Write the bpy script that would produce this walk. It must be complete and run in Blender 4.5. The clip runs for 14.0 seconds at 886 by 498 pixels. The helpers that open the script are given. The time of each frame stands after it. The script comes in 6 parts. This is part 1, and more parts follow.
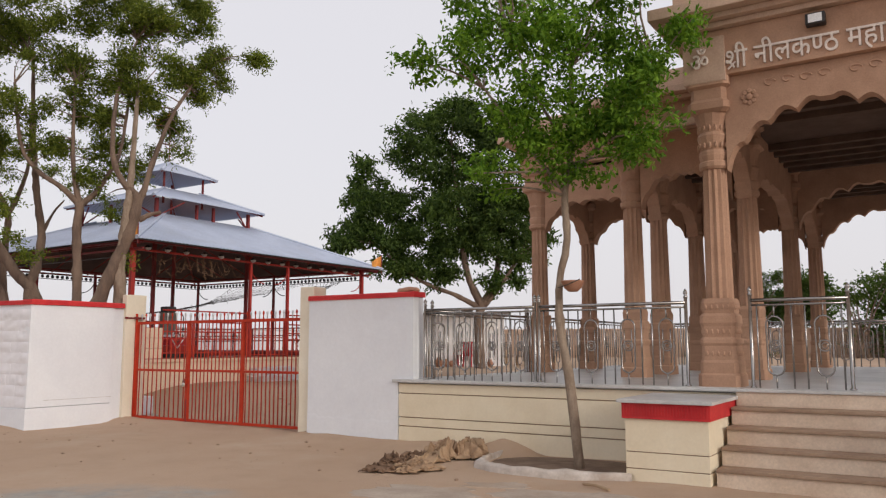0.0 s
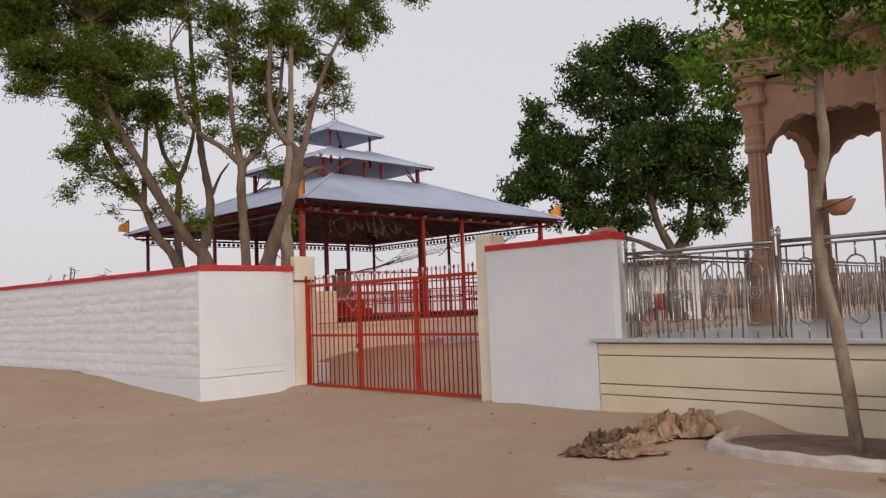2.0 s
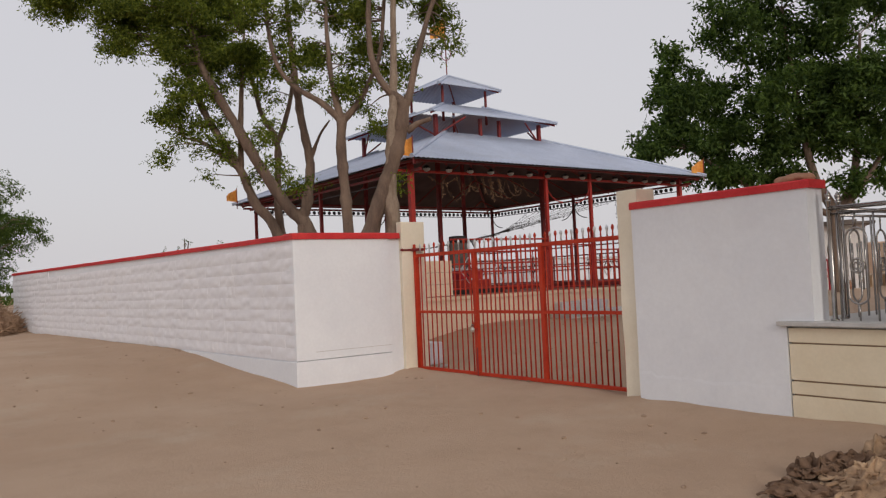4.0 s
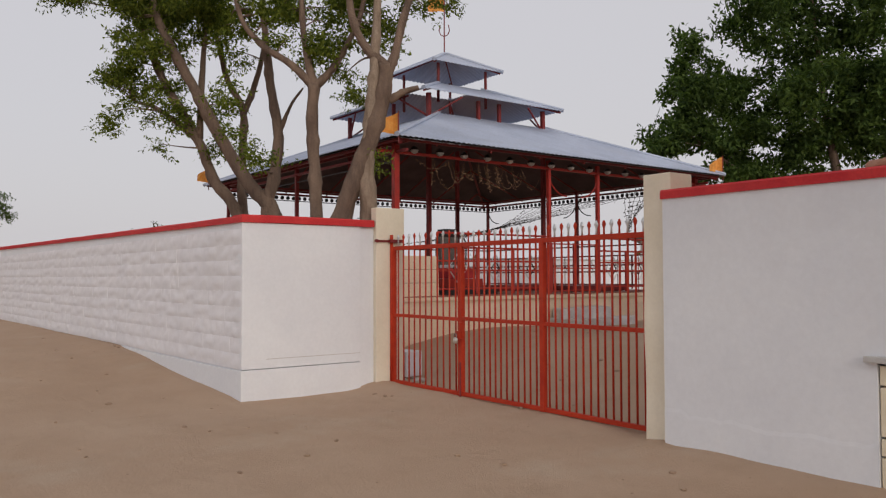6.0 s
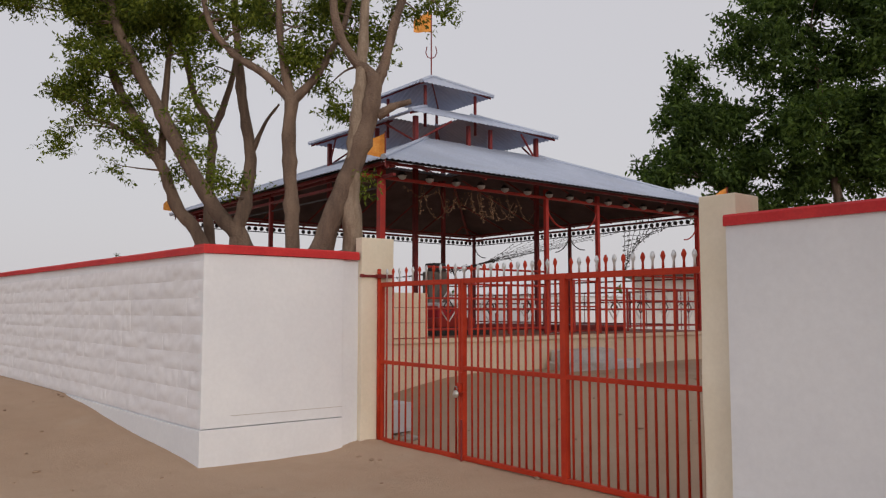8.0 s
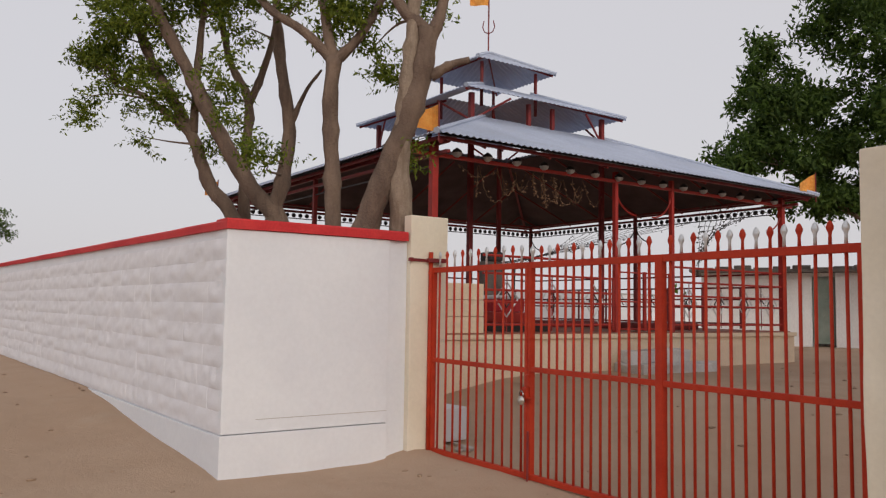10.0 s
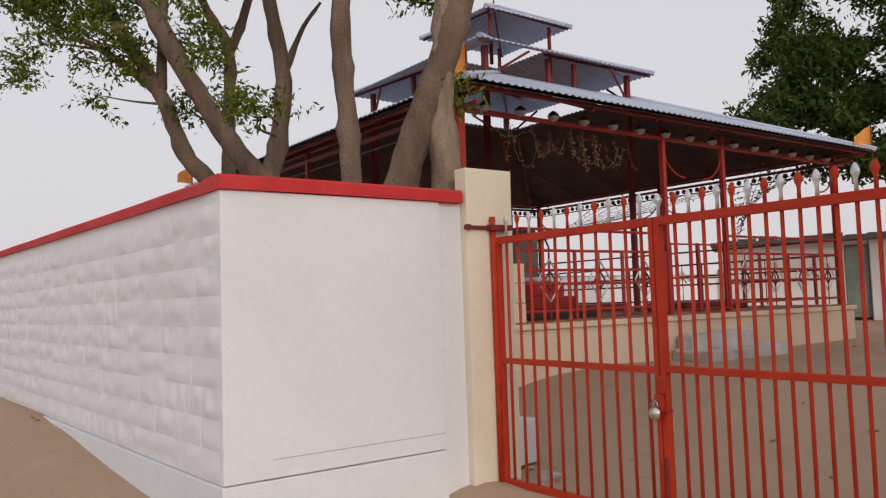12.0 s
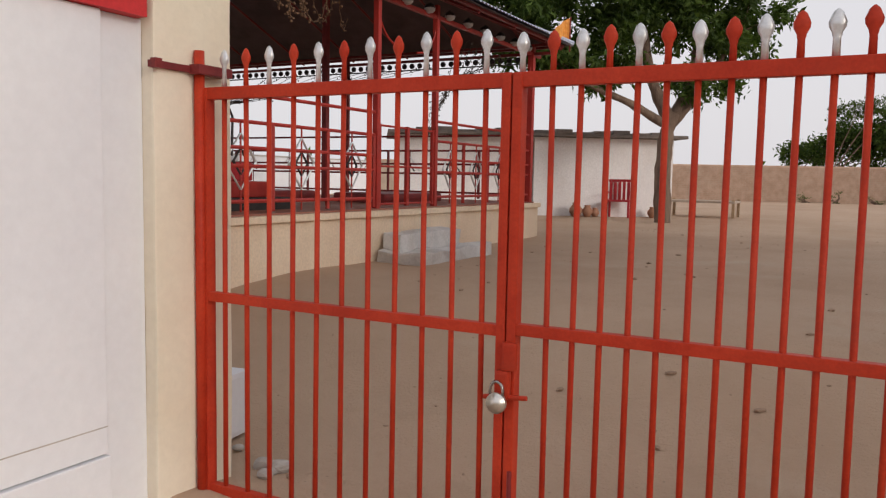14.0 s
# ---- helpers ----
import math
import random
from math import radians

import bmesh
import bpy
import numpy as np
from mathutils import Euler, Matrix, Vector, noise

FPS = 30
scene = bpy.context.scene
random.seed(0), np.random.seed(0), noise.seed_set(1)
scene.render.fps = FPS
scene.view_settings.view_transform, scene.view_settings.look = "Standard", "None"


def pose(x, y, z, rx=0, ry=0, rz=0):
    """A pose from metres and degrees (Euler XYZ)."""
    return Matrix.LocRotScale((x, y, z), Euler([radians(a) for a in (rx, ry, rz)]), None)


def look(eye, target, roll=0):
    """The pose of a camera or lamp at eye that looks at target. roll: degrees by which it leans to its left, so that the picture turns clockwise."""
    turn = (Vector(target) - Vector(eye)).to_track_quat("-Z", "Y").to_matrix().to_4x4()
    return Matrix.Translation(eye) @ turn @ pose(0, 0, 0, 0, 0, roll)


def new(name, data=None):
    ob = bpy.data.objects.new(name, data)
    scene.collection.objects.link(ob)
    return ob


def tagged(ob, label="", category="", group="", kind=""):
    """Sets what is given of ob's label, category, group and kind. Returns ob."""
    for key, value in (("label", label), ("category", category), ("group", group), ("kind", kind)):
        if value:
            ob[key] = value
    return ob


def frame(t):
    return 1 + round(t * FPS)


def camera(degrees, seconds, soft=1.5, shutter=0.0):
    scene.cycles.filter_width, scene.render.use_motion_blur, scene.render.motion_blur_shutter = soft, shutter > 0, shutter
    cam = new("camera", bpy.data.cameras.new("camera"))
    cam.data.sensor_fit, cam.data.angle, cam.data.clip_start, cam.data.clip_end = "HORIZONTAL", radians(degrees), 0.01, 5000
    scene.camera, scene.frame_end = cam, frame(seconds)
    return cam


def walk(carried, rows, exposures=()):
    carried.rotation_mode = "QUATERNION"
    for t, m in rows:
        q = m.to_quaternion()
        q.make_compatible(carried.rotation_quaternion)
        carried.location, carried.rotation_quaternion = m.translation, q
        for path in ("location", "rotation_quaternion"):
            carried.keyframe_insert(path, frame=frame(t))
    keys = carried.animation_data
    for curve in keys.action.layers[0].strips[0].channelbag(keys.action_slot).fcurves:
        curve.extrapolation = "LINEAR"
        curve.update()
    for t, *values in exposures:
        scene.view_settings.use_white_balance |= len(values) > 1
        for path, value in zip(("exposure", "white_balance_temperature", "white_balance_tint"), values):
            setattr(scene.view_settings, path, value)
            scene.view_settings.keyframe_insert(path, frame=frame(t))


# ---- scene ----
cam = camera(58.4, 14.0, soft=1.25)
PATH = [
    (0, (0.13, 0.425, 1.371), (-0.93, 2.104, 1.612), -0.1),
    (0.5, (-0.205, 0.738, 1.358), (-1.398, 2.331, 1.556), 0.1),
    (1, (-0.443, 1.046, 1.331), (-1.714, 2.581, 1.502), -0.9),
    (1.5, (-0.77, 1.414, 1.345), (-2.139, 2.863, 1.503), -2.8),
    (2, (-1.089, 1.79, 1.339), (-2.498, 3.202, 1.484), -2.2),
    (2.5, (-1.476, 2.205, 1.33), (-2.968, 3.536, 1.396), -3.3),
    (3, (-1.925, 2.453, 1.323), (-3.607, 3.534, 1.362), -0.7),
    (3.5, (-2.233, 2.709, 1.35), (-3.857, 3.874, 1.428), -1.7),
    (4, (-2.56, 3.061, 1.398), (-4.17, 4.246, 1.476), -2.6),
    (6.5, (-4.306, 4.522, 1.428), (-5.913, 5.711, 1.494), 0.2),
    (7, (-4.605, 4.636, 1.437), (-6.216, 5.819, 1.493), 0.1),
    (7.5, (-4.92, 4.74, 1.452), (-6.506, 5.957, 1.498), 0.1),
    (8, (-5.193, 4.957, 1.488), (-6.757, 6.194, 1.645), 0.0),
    (10.5, (-6.63, 5.782, 1.413), (-8.332, 6.825, 1.541), 1.7),
    (11, (-7.131, 5.914, 1.428), (-8.97, 6.698, 1.497), -1.0),
    (11.5, (-7.736, 6.021, 1.393), (-9.437, 7.072, 1.433), -0.6),
    (12, (-8.234, 6.224, 1.366), (-9.838, 7.411, 1.497), -1.9),
    (12.5, (-8.798, 6.498, 1.424), (-10.313, 7.804, 1.407), -2.6),
    (13, (-9.222, 6.822, 1.37), (-10.48, 8.361, 1.149), -2.5),
    (13.5, (-9.635, 7.178, 1.421), (-10.818, 8.777, 1.218), -0.3),
    (14, (-10.091, 7.436, 1.452), (-11.037, 9.189, 1.274), 1.1),
]
walk(cam, [(t, look(eye, target, roll)) for t, eye, target, roll in PATH],
     [(0.0, 0.27), (1.5, 0.15), (3.0, 0.03), (6.5, -0.09), (8.0, -0.08), (10.5, 0.02), (12.5, 0.13), (14.0, 0.25)])

# ---- world, sun ----
world = bpy.data.worlds.new("sky")
scene.world = world
world.use_nodes = True
wn, wl = world.node_tree.nodes, world.node_tree.links
sky = wn.new("ShaderNodeTexSky")
sky.sky_type, sky.sun_disc = "NISHITA", False
sky.sun_elevation, sky.sun_rotation = radians(20), radians(108)
sky.air_density, sky.dust_density, sky.ozone_density = 1.0, 6.0, 1.0
haze = wn.new("ShaderNodeMix")
haze.data_type = "RGBA"
haze.inputs[0].default_value = 0.82
haze.inputs[7].default_value = (7.45, 7.22, 7.5, 1)
wl.new(sky.outputs[0], haze.inputs[6])
wl.new(haze.outputs[2], wn["Background"].inputs[0])
wn["Background"].inputs[1].default_value = 0.1

sun = new("sun", bpy.data.lights.new("sun", "SUN"))
sun.data.energy, sun.data.angle, sun.data.color = 0.9, radians(16), (1.0, 0.95, 0.895)
sun.matrix_world = look((0, 0, 0), (-0.915, 0.25, -0.34))

# ---- materials ----


def principled(name):
    m = bpy.data.materials.new(name)
    m.use_nodes = True
    n = m.node_tree.nodes
    return m, n, m.node_tree.links, n["Principled BSDF"]


def noise_node(n, l, scale, detail=4.0, rough=0.6, vec=None, stretch=None):
    t = n.new("ShaderNodeTexNoise")
    t.inputs["Scale"].default_value, t.inputs["Detail"].default_value = scale, detail
    t.inputs["Roughness"].default_value = rough
    if vec is not None:
        if stretch:
            mp = n.new("ShaderNodeMapping")
            mp.inputs["Scale"].default_value = stretch
            l.new(vec, mp.inputs["Vector"])
            vec = mp.outputs[0]
        l.new(vec, t.inputs["Vector"])
    return t.outputs["Fac"]


def ramp(n, l, fac, a, b, lo=0.35, hi=0.65):
    r = n.new("ShaderNodeValToRGB")
    r.color_ramp.elements[0].position, r.color_ramp.elements[0].color = lo, (*a, 1)
    r.color_ramp.elements[1].position, r.color_ramp.elements[1].color = hi, (*b, 1)
    l.new(fac, r.inputs[0])
    return r.outputs[0]


def mixed(n, l, fac, a, b, blend="MIX"):
    m = n.new("ShaderNodeMix")
    m.data_type, m.blend_type = "RGBA", blend
    for value, socket in ((fac, m.inputs[0]), (a, m.inputs[6]), (b, m.inputs[7])):
        if isinstance(value, (int, float)):
            socket.default_value = value
        elif isinstance(value, tuple):
            socket.default_value = (*value, 1)
        else:
            l.new(value, socket)
    return m.outputs[2]


def bumped(n, l, bsdf, height, strength, distance):
    b = n.new("ShaderNodeBump")
    b.inputs["Strength"].default_value, b.inputs["Distance"].default_value = strength, distance
    l.new(height, b.inputs["Height"])
    l.new(b.outputs[0], bsdf.inputs["Normal"])


def surface(name, a, b, stain=None, scale=3.0, fine=60.0, rough=0.8, metal=0.0, bump=0.3, dist=0.004, stretch=None, vary=0.0, amount=0.5, grainy=0.25, spec=0.3):
    """Two tones at a large scale, a fine grain over them, stains, and relief from the grain."""
    m, n, l, bsdf = principled(name)
    pos = n.new("ShaderNodeNewGeometry").outputs["Position"]
    col = ramp(n, l, noise_node(n, l, scale, 5, 0.6, pos, stretch), a, b)
    grain = noise_node(n, l, fine, 3, 0.6, pos)
    col = mixed(n, l, grainy, col, ramp(n, l, grain, (0.55, 0.55, 0.55), (1.25, 1.25, 1.25), 0.3, 0.7), "MULTIPLY")
    if stain:
        f = ramp(n, l, noise_node(n, l, scale * 0.37, 8, 0.72, pos, stretch), (0, 0, 0), (amount, amount, amount), 0.52, 0.72)
        col = mixed(n, l, f, col, stain)
    if vary:
        rnd = n.new("ShaderNodeObjectInfo").outputs["Random"]
        col = mixed(n, l, 1.0, col, ramp(n, l, rnd, (1 - vary,) * 3, (1 + vary,) * 3, 0.0, 1.0), "MULTIPLY")
    l.new(col, bsdf.inputs["Base Color"])
    bsdf.inputs["Roughness"].default_value, bsdf.inputs["Metallic"].default_value = rough, metal
    bsdf.inputs["Specular IOR Level"].default_value = spec
    if bump:
        bumped(n, l, bsdf, grain, bump, dist)
    return m


def leaf_material(name, dark, light):
    m, n, l, bsdf = principled(name)
    g = n.new("ShaderNodeNewGeometry")
    col = ramp(n, l, g.outputs["Random Per Island"], dark, light, 0.0, 1.0)
    col = mixed(n, l, 0.5, col, ramp(n, l, noise_node(n, l, 0.9, 2, 0.5, g.outputs["Position"]), (0.7, 0.7, 0.7), (1.3, 1.3, 1.2)), "MULTIPLY")
    l.new(col, bsdf.inputs["Base Color"])
    bsdf.inputs["Roughness"].default_value = 0.6
    bsdf.inputs["Specular IOR Level"].default_value = 0.2
    tr = n.new("ShaderNodeBsdfTranslucent")
    l.new(mixed(n, l, 1.0, col, (1.1, 1.25, 0.5), "MULTIPLY"), tr.inputs[0])
    mx = n.new("ShaderNodeMixShader")
    mx.inputs[0].default_value = 0.35
    l.new(bsdf.outputs[0], mx.inputs[1])
    l.new(tr.outputs[0], mx.inputs[2])
    l.new(mx.outputs[0], n["Material Output"].inputs[0])
    return m


def ground_material():
    m, n, l, bsdf = principled("sandy_ground")
    pos = n.new("ShaderNodeNewGeometry").outputs["Position"]
    col = ramp(n, l, noise_node(n, l, 0.35, 6, 0.6, pos), (0.425, 0.295, 0.205), (0.50, 0.365, 0.265), 0.3, 0.7)
    # trodden darker patches and pale dust
    col = mixed(n, l, ramp(n, l, noise_node(n, l, 1.7, 7, 0.7, pos), (0, 0, 0), (0.35, 0.35, 0.35), 0.5, 0.75), col, (0.34, 0.24, 0.165))
    col = mixed(n, l, ramp(n, l, noise_node(n, l, 0.8, 7, 0.65, pos), (0, 0, 0), (0.4, 0.4, 0.4), 0.55, 0.75), col, (0.52, 0.43, 0.335))
    # dusty concrete road: a round-ended strip whose border is blown over with sand
    sx = n.new("ShaderNodeSeparateXYZ")
    l.new(pos, sx.inputs[0])

    def math_node(op, a, b):
        k = n.new("ShaderNodeMath")
        k.operation = op
        for v, s in ((a, k.inputs[0]), (b, k.inputs[1])):
            if isinstance(v, (int, float)):
                s.default_value = v
            else:
                l.new(v, s)
        return k.outputs[0]
    dx = math_node("MAXIMUM", math_node("SUBTRACT", -5.6, sx.outputs[0]), 0.0)
    dy = math_node("MAXIMUM", math_node("SUBTRACT", sx.outputs[1], 3.4), 0.0)
    away = math_node("SQRT", math_node("ADD", math_node("MULTIPLY", dx, dx), math_node("MULTIPLY", dy, dy)), 0.0)
    wob = math_node("MULTIPLY", math_node("SUBTRACT", noise_node(n, l, 1.1, 6, 0.65, pos), 0.5), 1.5)
    edge = math_node("ADD", away, wob)
    inside = ramp(n, l, math_node("MULTIPLY", edge, 0.2), (1, 1, 1), (0, 0, 0), 0.41, 0.52)
    dusty = ramp(n, l, noise_node(n, l, 2.3, 8, 0.75, pos), (0.35, 0.35, 0.35), (1, 1, 1), 0.38, 0.6)
    grey = ramp(n, l, noise_node(n, l, 5, 6, 0.7, pos), (0.30, 0.285, 0.265), (0.40, 0.38, 0.355))
    col = mixed(n, l, mixed(n, l, 1.0, inside, dusty, "MULTIPLY"), col, grey)
    speck = n.new("ShaderNodeTexVoronoi")
    speck.inputs["Scale"].default_value = 9.0
    l.new(pos, speck.inputs["Vector"])
    col = mixed(n, l, ramp(n, l, speck.outputs["Distance"], (0.6, 0.6, 0.6), (0, 0, 0), 0.03, 0.07), col, (0.2, 0.15, 0.11))
    l.new(col, bsdf.inputs["Base Color"])
    bsdf.inputs["Roughness"].default_value = 0.95
    bsdf.inputs["Specular IOR Level"].default_value = 0.15
    h = mixed(n, l, 0.5, noise_node(n, l, 7, 8, 0.7, pos), noise_node(n, l, 45, 4, 0.7, pos))
    h = mixed(n, l, 0.45, h, noise_node(n, l, 2.6, 5, 0.6, pos))
    bumped(n, l, bsdf, h, 0.85, 0.06)
    return m


GROUND = ground_material()
WHITE = surface("whitewash", (0.73, 0.745, 0.785), (0.785, 0.80, 0.83), (0.68, 0.66, 0.67), 1.2, 22, 0.9, bump=0.2, dist=0.004, amount=0.35, grainy=0.06, spec=0.15)
WHITE_BLOCK = surface("whitewashed_block", (0.755, 0.75, 0.785), (0.81, 0.805, 0.835), (0.69, 0.67, 0.66), 2.5, 14, 0.9, bump=0.3, dist=0.01, vary=0.006, amount=0.35, grainy=0.07, spec=0.15)
CREAM = surface("cream_paint", (0.74, 0.64, 0.47), (0.80, 0.71, 0.545), (0.62, 0.52, 0.40), 1.6, 30, 0.8, bump=0.2, amount=0.35, grainy=0.08)
POST_CREAM = surface("pale_cream_paint", (0.77, 0.69, 0.545), (0.83, 0.76, 0.625), (0.66, 0.57, 0.45), 1.6, 30, 0.8, bump=0.2, amount=0.35, grainy=0.08)
COPING = surface("red_coping_paint", (0.50, 0.022, 0.028), (0.60, 0.04, 0.04), (0.38, 0.05, 0.05), 3, 50, 0.6, bump=0.3, amount=0.4)
GATE_RED = surface("red_gloss_paint", (0.43, 0.034, 0.014), (0.52, 0.050, 0.020), (0.22, 0.033, 0.020), 6, 90, 0.5, spec=0.18, bump=0.15, dist=0.002, amount=0.45)
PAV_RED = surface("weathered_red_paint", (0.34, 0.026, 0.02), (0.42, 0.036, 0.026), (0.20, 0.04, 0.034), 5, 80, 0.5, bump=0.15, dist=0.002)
DARK_RED = surface("dark_red", (0.17, 0.022, 0.024), (0.24, 0.032, 0.03), (0.08, 0.03, 0.027), 5, 80, 0.5, bump=0.15, dist=0.002)
SILVER = surface("silver_paint", (0.62, 0.63, 0.64), (0.74, 0.75, 0.76), None, 8, 90, 0.35, 0.6, 0.1, 0.001)
STEEL = surface("stainless_steel", (0.30, 0.28, 0.265), (0.40, 0.38, 0.365), None, 8, 120, 0.25, 1.0, 0.05, 0.001)
BLACK_IRON = surface("black_iron", (0.03, 0.027, 0.03), (0.055, 0.05, 0.05), None, 6, 90, 0.5, 0.3, 0.1, 0.002)
SHEET = surface("galvanised_sheet", (0.42, 0.47, 0.59), (0.52, 0.57, 0.69), (0.38, 0.38, 0.41), 0.9, 30, 0.45, 0.3, 0.1, 0.002, (1, 1, 1), amount=0.4)
STONE = surface("pink_sandstone", (0.40, 0.235, 0.155), (0.50, 0.305, 0.205), (0.30, 0.17, 0.115), 2.0, 55, 0.85, bump=0.4, dist=0.005, amount=0.5)
STONE_LIGHT = surface("pale_sandstone", (0.50, 0.34, 0.25), (0.58, 0.41, 0.31), (0.40, 0.27, 0.19), 2.5, 55, 0.85, bump=0.3, amount=0.4)
LETTER = surface("pale_letter_stone", (0.72, 0.62, 0.56), (0.80, 0.70, 0.63), None, 4, 60, 0.8, bump=0.2)
MARBLE = surface("grey_marble", (0.46, 0.45, 0.44), (0.60, 0.585, 0.57), (0.42, 0.36, 0.30), 1.5, 20, 0.35, bump=0.05, amount=0.5)
STEPSTONE = surface("dusty_step", (0.60, 0.47, 0.36), (0.70, 0.57, 0.45), (0.42, 0.30, 0.22), 2.2, 45, 0.85, bump=0.3, amount=0.6)
TREAD = surface("brown_tread_stone", (0.27, 0.18, 0.125), (0.36, 0.25, 0.17), (0.45, 0.33, 0.24), 3, 45, 0.8, bump=0.3, amount=0.5)
CONCRETE = surface("weathered_concrete", (0.40, 0.38, 0.36), (0.52, 0.50, 0.47), (0.45, 0.36, 0.28), 2.0, 40, 0.9, bump=0.5, dist=0.008, amount=0.6)
PALE_SLAB = surface("dusty_slab", (0.37, 0.295, 0.235), (0.47, 0.385, 0.315), (0.40, 0.285, 0.20), 3.0, 40, 0.92, bump=0.5, dist=0.008, amount=0.9)
BARK = surface("grey_bark", (0.145, 0.10, 0.076), (0.235, 0.165, 0.122), (0.075, 0.055, 0.045), 7, 40, 0.95, bump=1.0, dist=0.02, stretch=(1, 1, 0.25), amount=0.7)
BARK_PALE = surface("pale_bark", (0.20, 0.145, 0.105), (0.34, 0.265, 0.20), (0.12, 0.085, 0.06), 11, 45, 0.95, bump=0.9, dist=0.012, stretch=(1, 1, 0.3), amount=0.6)
LEAF_NEEM = leaf_material("neem_leaf", (0.05, 0.08, 0.014), (0.205, 0.24, 0.036))
LEAF_DARK = leaf_material("dark_neem_leaf", (0.024, 0.05, 0.012), (0.10, 0.155, 0.035))
LEAF_BRIGHT = leaf_material("bright_leaf", (0.055, 0.135, 0.012), (0.19, 0.32, 0.03))
LEAF_BUSH = leaf_material("thorn_bush_leaf", (0.032, 0.062, 0.012), (0.105, 0.15, 0.032))
BRUSH = surface("dry_brown_brush", (0.24, 0.15, 0.095), (0.40, 0.265, 0.17), None, 3, 60, 0.95, bump=0.3)
STRAW = surface("dry_twigs", (0.30, 0.20, 0.12), (0.46, 0.33, 0.21), None, 5, 60, 0.95, bump=0.3)
SACK = surface("brown_sackcloth", (0.30, 0.19, 0.115), (0.47, 0.325, 0.205), (0.13, 0.08, 0.05), 5, 90, 0.95, bump=0.6, dist=0.006, amount=0.7)
SACK_DARK = surface("dark_sackcloth", (0.14, 0.085, 0.055), (0.23, 0.145, 0.095), None, 5, 90, 0.95, bump=0.6, dist=0.006)
KERB = surface("limewashed_kerb", (0.44, 0.375, 0.325), (0.62, 0.55, 0.49), (0.40, 0.30, 0.23), 5, 30, 0.95, bump=0.7, dist=0.012, amount=0.7)
SOIL = surface("dark_pit_soil", (0.15, 0.10, 0.072), (0.23, 0.16, 0.115), (0.32, 0.23, 0.165), 4, 35, 0.95, bump=0.9, dist=0.02, amount=0.5)
ORANGE = surface("saffron_cloth", (0.72, 0.27, 0.05), (0.84, 0.40, 0.10), (0.34, 0.14, 0.05), 14, 60, 0.9, bump=0.1)
TERRACOTTA = surface("terracotta", (0.33, 0.16, 0.10), (0.42, 0.22, 0.14), None, 8, 60, 0.85, bump=0.2)
CHAIN = surface("dark_wire", (0.06, 0.05, 0.045), (0.10, 0.085, 0.07), None, 8, 60, 0.7, bump=0)
GARLAND = surface("dried_garland", (0.13, 0.075, 0.05), (0.24, 0.145, 0.085), None, 20, 90, 0.95, bump=0.2)
BULB = surface("grey_lamp_glass", (0.45, 0.44, 0.43), (0.55, 0.54, 0.52), None, 8, 60, 0.3, bump=0)
RED_FLOOR = surface("red_oxide_floor", (0.27, 0.10, 0.07), (0.34, 0.14, 0.10), (0.36, 0.24, 0.17), 1.5, 40, 0.7, bump=0.15, amount=0.6)
PLATFORM2 = surface("peach_plaster", (0.72, 0.57, 0.42), (0.80, 0.66, 0.50), (0.52, 0.42, 0.33), 1.4, 40, 0.85, bump=0.35, amount=0.6)
BRICK = surface("red_brick", (0.46, 0.31, 0.225), (0.58, 0.41, 0.31), (0.62, 0.50, 0.40), 4, 50, 0.9, bump=0.4, vary=0.18, amount=0.4)
ROOF_SLATE = surface("dark_weathered_slate", (0.15, 0.13, 0.12), (0.24, 0.21, 0.195), (0.32, 0.27, 0.23), 2.0, 40, 0.9, bump=0.5, dist=0.008)
MORTAR = surface("sand_mortar", (0.42, 0.33, 0.26), (0.50, 0.40, 0.32), None, 3, 50, 0.95, bump=0.4)
HUT_WHITE = surface("lime_washed_hut", (0.82, 0.79, 0.79), (0.88, 0.86, 0.86), (0.66, 0.58, 0.53), 1.0, 30, 0.9, bump=0.4, dist=0.006, amount=0.5)
DOOR_GREEN = surface("grey_green_door", (0.20, 0.25, 0.22), (0.27, 0.31, 0.27), (0.16, 0.17, 0.15), 3, 40, 0.6, bump=0.2)
DARK_CLOTH = surface("black_mat", (0.03, 0.026, 0.026), (0.05, 0.045, 0.045), None, 4, 60, 0.9, bump=0.2)
RED_CLOTH = surface("red_drape", (0.38, 0.03, 0.04), (0.50, 0.05, 0.055), None, 4, 60, 0.9, bump=0.2)
LAMP_GLASS = surface("floodlight_glass", (0.80, 0.80, 0.80), (0.88, 0.88, 0.88), None, 8, 60, 0.15, bump=0)
# sandstone darkened in its base colour for the shade inside the hall
SHADE_STONE = surface("shade_dark_sandstone", (0.10, 0.062, 0.045), (0.15, 0.095, 0.07), None, 2, 40, 0.9, bump=0.3)
ROUGH_WHITE = surface("worn_limewash", (0.52, 0.50, 0.49), (0.68, 0.66, 0.64), (0.40, 0.33, 0.27), 2.5, 35, 0.95, bump=0.6, dist=0.01, amount=0.7)
SLAB_DARK = surface("dark_stone_slab", (0.10, 0.085, 0.08), (0.17, 0.145, 0.13), None, 5, 50, 0.7, bump=0.3)
# near-black tone carries the shade under the pavilion roof
CEILING = surface("shade_dark_lining", (0.075, 0.058, 0.058), (0.12, 0.09, 0.088), None, 2, 40, 0.8, bump=0.1)
BRASS = surface("padlock_metal", (0.62, 0.60, 0.56), (0.72, 0.70, 0.65), None, 8, 80, 0.28, 0.9, 0.05, 0.001)

# ---- building helpers ----
rng = random.Random(7)


